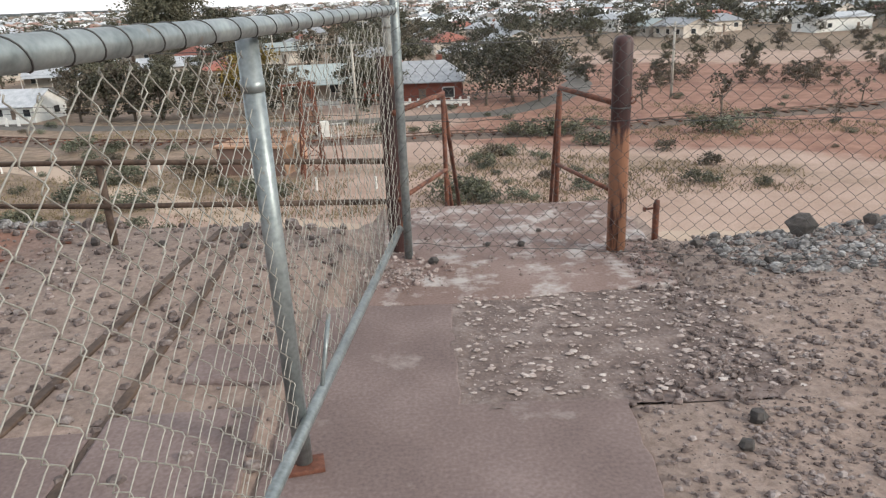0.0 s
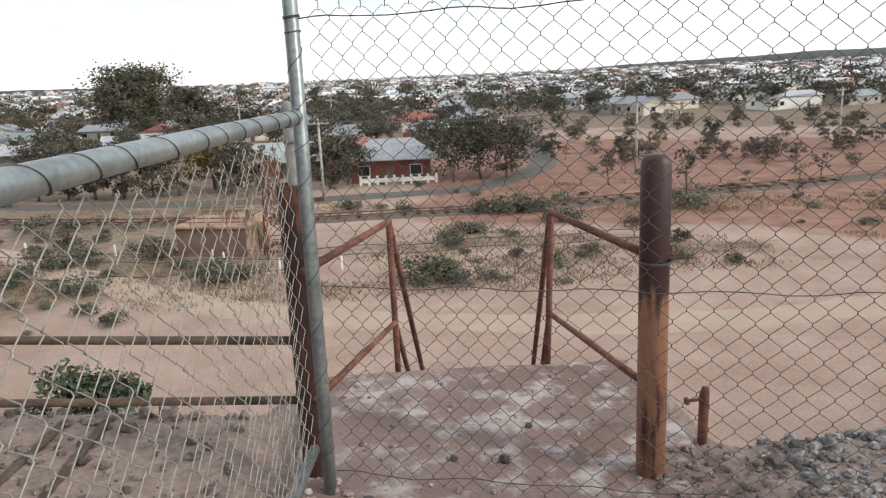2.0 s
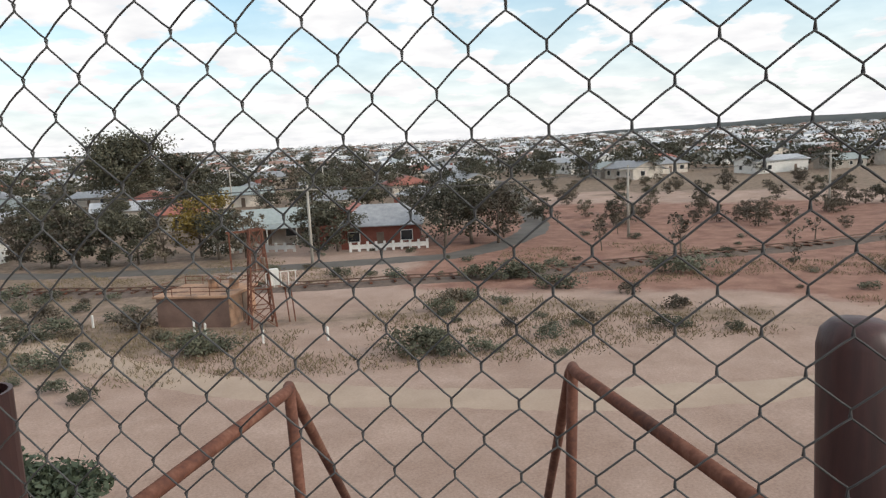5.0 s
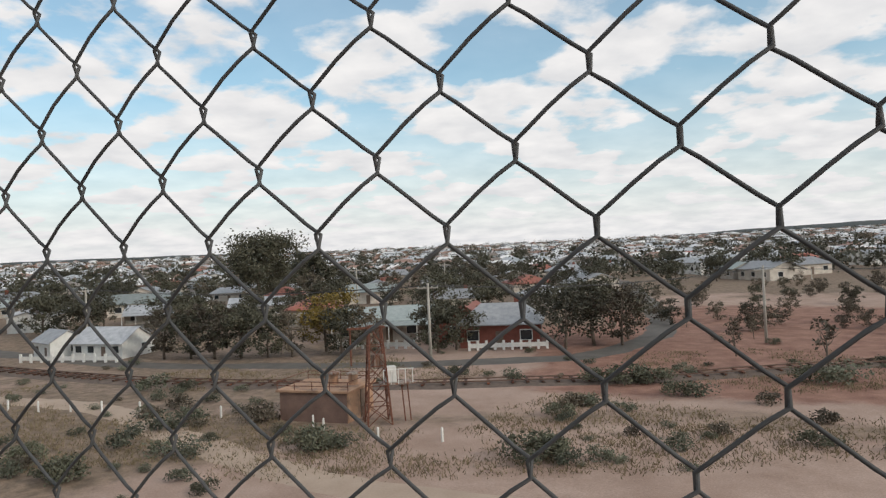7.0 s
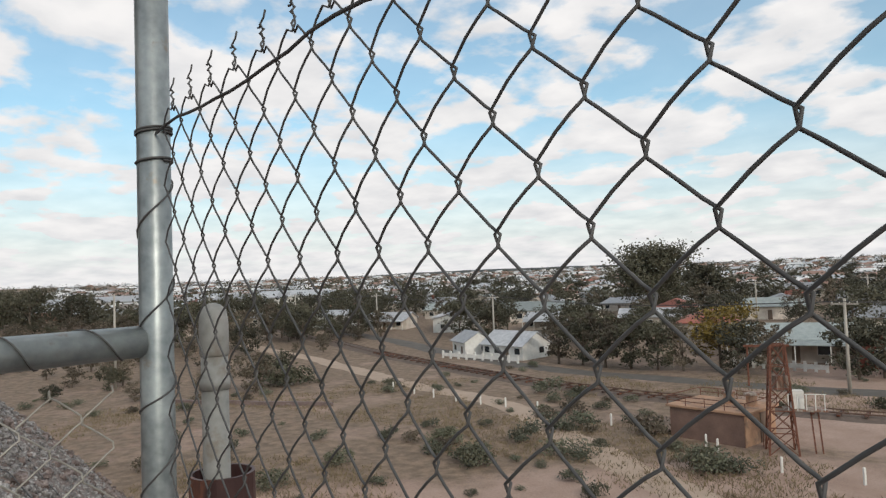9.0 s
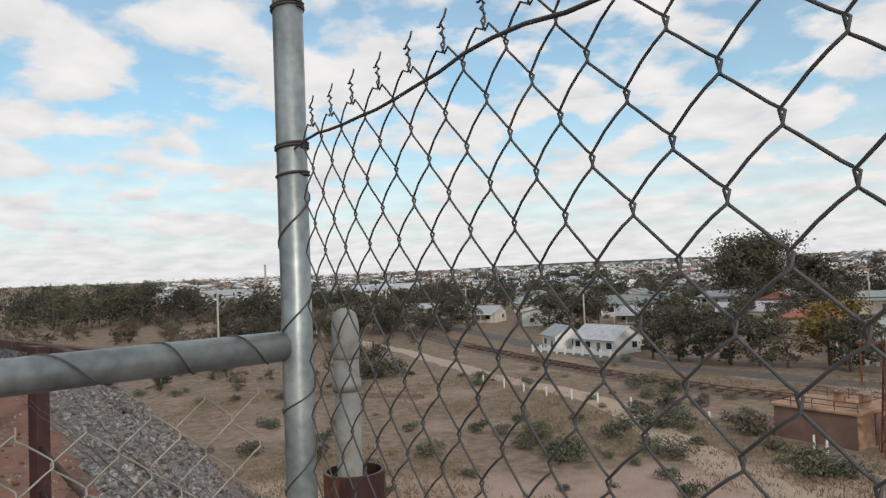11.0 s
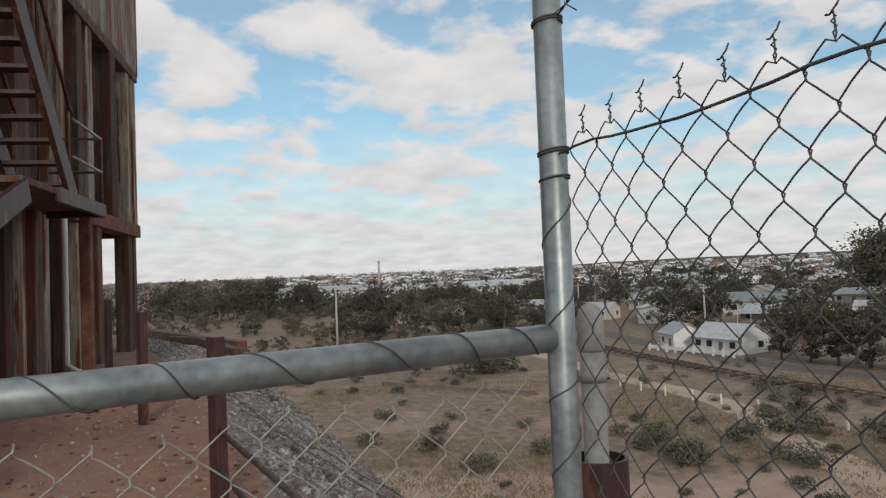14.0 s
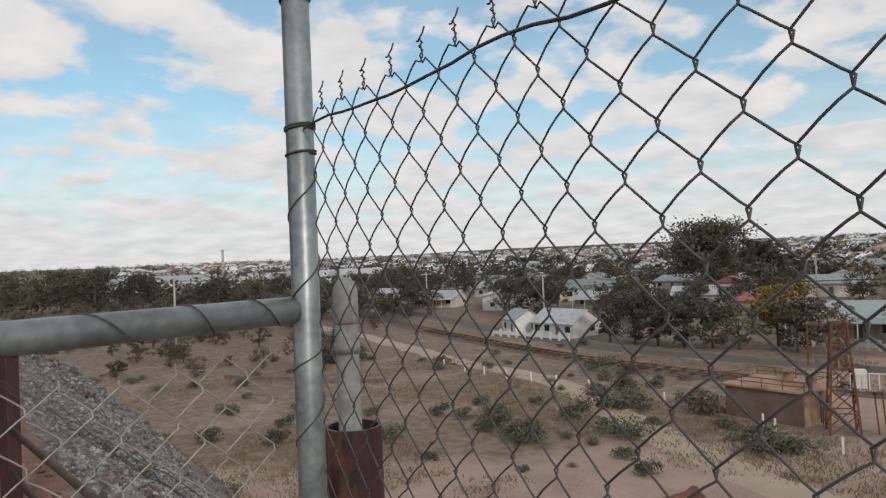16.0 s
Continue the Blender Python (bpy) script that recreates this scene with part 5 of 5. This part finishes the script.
def build_hut():
    at, turn = (-13.4, 53.4), -13.0
    z = ground_z(*at)
    t = thing("pump_hut", "flat-roofed ochre rendered hut with a rusty roof rail", "hut", at=(at[0], at[1], z), turn=turn)
    part("wall", Geo().box((0, 0, .75), (5.4, 4.2, 2.6)), M_RENDER, t, bevel=0.03)
    part("roof_slab", Geo().box((0, 0, 2.12), (5.8, 4.6, .16)), M_RENDER, t, bevel=0.02)
    # darker sheet over the render paints the front as turned from the sun
    part("shaded_front", Geo().box((0, -2.12, .8), (5.3, .06, 2.4)), M_SHADEWALL, t)
    part("doorway", Geo().box((2.72, .4, .95), (.06, 1.0, 1.95)), M_DOOR, t)
    for x in (-2.8, -1.4, 0, 1.4, 2.8):
        for y in (-2.2, 2.2):
            part("rail_post", Geo().tube([(x, y, 2.2), (x, y, 2.8)], .03, 6), M_RUST, t)
    for y in (-2.2, 2.2):
        for q in (2.5, 2.8):
            part("roof_rail", Geo().tube([(-2.8, y, q), (2.8, y, q)], .028, 6), M_RUST, t)
    for x in (-2.8, 2.8):
        part("roof_rail", Geo().tube([(x, -2.2, 2.8), (x, 2.2, 2.8)], .028, 6), M_RUST, t)
    for x in (0.3, 1.9):
        v = part("vent", Geo().tube([(x, .5, 2.15), (x, .5, 2.95)], .36, 12), M_RENDER, t, "round roof vent")
        part("vent_cap", Geo().tube([(x, .5, 2.93), (x, .5, 3.03), (x, .5, 3.16)], [.52, .5, .06], 12), M_SHEET, v)
    part("step_rail", Geo().tube([(3.3, -1.0, -.2), (3.3, -1.0, .9), (3.3, -.2, .9), (3.3, -.2, -.2)], .03, 6), M_RUST, t)


build_hut()


def build_mast():
    x0, y0 = -9.1, 50.6
    z = ground_z(x0, y0)
    t = thing("lattice_mast", "rusty lattice steel mast with a railed platform", "mast", at=(x0, y0, z), turn=20)
    H, w0, w1 = 6.7, .85, .4
    def c(k, s):
        q = w0 + (w1 - w0) * s
        return (q * (-1 if k in (0, 3) else 1), q * (-1 if k < 2 else 1), H * s)
    for k in range(4):
        part("leg", Geo().beam((*c(k, 0)[:2], -.3), c(k, 1), .11, .11), M_RUST, t)
        n = 5
        for i in range(n):
            part("brace", Geo().beam(c(k, i / n), c((k + 1) % 4, (i + 1) / n), .05, .05), M_RUST, t)
            part("brace", Geo().beam(c((k + 1) % 4, i / n), c(k, (i + 1) / n), .05, .05), M_RUST, t)
            part("girt", Geo().beam(c(k, (i + 1) / n), c((k + 1) % 4, (i + 1) / n), .06, .06), M_RUST, t)
    part("crossarm", Geo().box((-.6, 0, H - .1), (2.6, .14, .14)), M_RUST, t)
    part("drop_pipe", Geo().tube([(-1.7, 0, H - .1), (-1.7, 0, H - 2.6)], .06, 6), M_RUST, t)
    part("gear_box", Geo().box((.1, 0, 4.3), (.7, .6, .9), 15), M_SHEET, t)
    pl = part("platform", Geo().box((1.4, 0, 2.7), (2.4, 1.2, .1)), M_SHEET, t)
    for i in range(5):
        x = .4 + i * .5
        part("rail_post", Geo().tube([(x, -.58, 2.7), (x, -.58, 3.7)], .03, 6), M_WHITE, pl, "pale rail post")
    part("rail", Geo().tube([(.4, -.58, 3.7), (2.5, -.58, 3.7)], .03, 6), M_WHITE, pl)
    part("cabinet", Geo().box((1.0, .1, 3.3), (.7, .6, 1.1)), M_WHITE, t, bevel=.02)
    for x in (1.9, 2.3):
        part("prop", Geo().beam((x, 0, -.3), (x - .2, 0, 2.7), .08, .08), M_RUST, t)


build_mast()


def town_mast():
    x, y = -300, 188
    t = thing("chimney_stack", "slim tall mine stack beyond the town", "chimney", at=(x, y, ground_z(x, y)))
    part("chimney", Geo().tube([(0, 0, -1), (0, 0, 16.5)], [.75, .5], 10), M_POLE, t, smooth=True)
    part("collar", Geo().tube([(0, 0, 16.0), (0, 0, 16.7)], .62, 10), M_POLE, t, smooth=True)


town_mast()


# ---- loose stone and litter on the bank ----
def scatter(name, label, count, where, size, material, seed, kind="stuff", flat=1.0):
    rng = random.Random(seed)
    g = Geo()
    n = 0
    while n < count:
        p = where(rng)
        n += 1
        if p is None:
            continue
        x, y = p
        s = size(rng)
        z = 0.002 if in_pad(x, y) and not rough_patch(x, y) else (0.0 if rough_patch(x, y) else ground_z(x, y))
        g.rock((x, y, z + s * .12 * flat), (s * rng.uniform(.8, 1.4), s * rng.uniform(.7, 1.1), s * rng.uniform(.4, .75) * flat), rng)
    tagged(part(name, g, material), label, "stones", kind=kind)


def rough_patch(x, y):
    return 0.04 < x < 1.3 and 2.25 < y < 3.2


def build_patch():
    """Broken concrete between the slabs, rubble set in dirt."""
    g = Geo()
    nx, ny = 50, 40
    for j in range(ny + 1):
        for i in range(nx + 1):
            x, y = 0.02 + 1.3 * i / nx, 2.2 + 1.05 * j / ny
            g.v.append((x, y, -0.004 + .010 * noise.noise((x * 9, y * 9, 0)) + .006 * noise.noise((x * 25, y * 25, 0))))
    for j in range(ny):
        for i in range(nx):
            a = j * (nx + 1) + i
            g.f.append((a, a + 1, a + nx + 2, a + nx + 1))
    tagged(part("broken_concrete", g, M_RUBBLE, smooth=True), "broken concrete and rubble patch set in dirt", "rubble", kind="structure")


M_RUBBLE = surface("rubble_dirt", [(0.1, 0.073, 0.064), (0.165, 0.122, 0.108), (0.26, 0.208, 0.187)], 7, 55, 0.95, 0, 0.5, distance=0.008)
M_PALE = surface("pale_quartz_stone", [(0.2, 0.15, 0.13), (0.36, 0.29, 0.26), (0.6, 0.53, 0.49)], 14, 60, 0.9, 0, 0.3, distance=0.003)
build_patch()
scatter("patch_rubble", "pale broken stones in the rubble patch", 2600, lambda r: (r.uniform(.05, 1.5), 2.25 + 1.0 * r.random() ** .9), lambda r: .005 + .034 * r.random() ** 6, M_PALE, 1, flat=.3)
scatter("gravel", "brown loose gravel beside the pad", 14000, lambda r: (1.0 + 2.6 * r.random(), r.uniform(1.2, 4.0)), lambda r: .006 + .034 * r.random() ** 5, M_STONE, 2)
scatter("gravel", "mixed gravel and rubble beside the slab edge", 900, lambda r: (.66 + .5 * r.random(), r.uniform(1.2, 2.5)), lambda r: .006 + .035 * r.random() ** 4, M_STONE, 12)
scatter("gravel", "grey crushed rock heaped along the bank edge", 1700, lambda r: (1.55 + 3.2 * r.random(), 3.3 + .8 * r.random()), lambda r: .018 + .055 * r.random() ** 3, M_GREYSTONE, 3)
scatter("gravel", "small loose stones on the earth beside the panel", 2600, lambda r: (-.62 - 3.2 * r.random(), r.uniform(1.5, 5.2)), lambda r: .01 + .06 * r.random() ** 4, M_STONE, 4)
scatter("pad_grit", "crumbled stones and dirt at the foot of the corner post", 420, lambda r: (r.gauss(-.24, .12), r.gauss(3.62, .14)), lambda r: .006 + .03 * r.random() ** 3, M_STONE, 16)
scatter("pad_grit", "small stones and grit lying on the concrete", 260, lambda r: (r.uniform(-.3, 1.2), r.uniform(3.5, 4.9)), lambda r: .006 + .03 * r.random() ** 4, M_STONE, 6)


scatter("litter_stones", "small stones and litter on the red earth by the tower", 3200, lambda r: (-2.0 - 9 * r.random(), r.uniform(1.6, 5.6)), lambda r: .008 + .045 * r.random() ** 4, M_STONE, 18)


scatter("litter_stones", "dark splinters and rusty fragments on the red earth", 1500, lambda r: (-2.4 - 9 * r.random(), r.uniform(1.6, 5.4)), lambda r: .012 + .07 * r.random() ** 4, M_TIMBER, 19, flat=.4)


def ballast_place(r):
    x = -2.6 - 15 * r.random() ** 1.3
    top = float(np.interp(x, [-17, -9.97, -4.0, -2.5], [6.9, 6.2, 5.0, 4.75]))
    return (x, top + (rim(x) + 1.3 - top) * r.random())


scatter("ballast_bank", "grey crushed ore rock on the bank shoulder", 17000, ballast_place, lambda r: .014 + .075 * r.random() ** 4, M_GREYSTONE, 7)
scatter("ballast_bank", "brown broken rock below the bank shoulder", 1600, lambda r: (lambda x: (x, rim(x) + r.uniform(-.2, 2.6)))(-1 - 15 * r.random()), lambda r: .03 + .14 * r.random() ** 3, M_STONE, 8)


def build_rocks():
    rng = random.Random(4)
    spots = [(2.15, 3.95, .15), (1.47, 3.8, .07), (1.62, 3.9, .06), (.48, 3.98, .045), (.62, 4.25, .03), (.28, 4.02, .03), (-.05, 3.75, .05), (2.6, 4.0, .08), (1.75, 3.5, .05), (-1.8, 4.3, .05), (-2.3, 4.45, .07), (-1.25, 4.2, .04), (1.05, 2.05, .06), (.95, 1.9, .05)]
    for x, y, s in spots:
        z = 0.0 if in_pad(x, y) else ground_z(x, y)
        t = thing("rock", "dark angular rock lying on the ground", "rock", at=(x, y, z), group="loose rocks")
        g = Geo().rock((0, 0, s * .33), (s * 1.3, s, s * .8), rng)
        part("stone", g, M_DARKROCK, t, bevel=s * .03)


build_rocks()


def build_old_track():
    """Half-buried rails and slabs on the earth beside the panel."""
    t = thing("buried_track", "half-buried rusty rails in earth", "track")
    for x0, x1 in ((-1.22, -1.3), (-1.66, -1.5)):
        part("rail", Geo().beam((x0, 1.3, .004), (x1, 4.6, .004), .045, .018), M_OLDPIPE, t, bevel=0.006)
    s = thing("concrete_slab", "broken concrete slab in the earth beside the panel", "slab")
    s["kind"] = "structure"
    for c, d, tn in (((-.95, 2.0, -.02), (.55, .5, .09), 4), ((-.86, 2.62, -.015), (.42, .32, .08), -6), ((-1.45, 1.7, -.03), (.4, .9, .09), 2)):
        part("slab", Geo().box(c, d, tn), M_CONCRETE, s, bevel=0.012)


build_old_track()


def build_logs():
    """Old timbers lying by the tower, and cut wires trailing on the ballast."""
    for a, b, w in (((-21.2, 8.5), (-14.2, 8.6), .22), ((-19.5, 8.9), (-12.6, 7.9), .2), ((-18, 8.2), (-15.5, 8.7), .18)):
        t = thing("old_timber", "dark weathered timber beam lying on the bank", "timber", group="old timbers")
        za, zb = ground_z(*a) + w * .5, ground_z(*b) + w * .5
        za = zb = max(za, zb, .2)
        part("beam", Geo().beam((*a, za), (*b, zb), w, w), M_TIMBER, t, bevel=.015)
    t = thing("loose_wires", "loose dark wires trailing over the ballast", "wire")
    rng = random.Random(6)
    for k in range(2):
        pts = []
        for i in range(26):
            s = i / 25
            x, y = -9 + 6.2 * s, 6.3 - 1.15 * s + .35 * k + rng.uniform(-.015, .015)
            pts.append((x, y, ground_z(x, y) + .05 + .02 * math.sin(i * .9 + k)))
        part("wire", Geo().tube(pts, .004, 4), M_WIRE, t, smooth=True)


build_logs()


def build_low_wall():
    t = thing("concrete_kerb", "low pale concrete kerb across the flat", "kerb")
    t["kind"] = "structure"
    line = smooth_line([(-66, 44), (-56, 46.5), (-48, 50)], 1.0)
    g = Geo()
    for a, b in zip(line[:-1], line[1:]):
        g.beam((a.x, a.y, ground_z(a.x, a.y) + .15), (b.x, b.y, ground_z(b.x, b.y) + .15), .35, .45)
    part("kerb_stone", g, M_CONCRETE, t)["kind"] = "stuff"


build_low_wall()
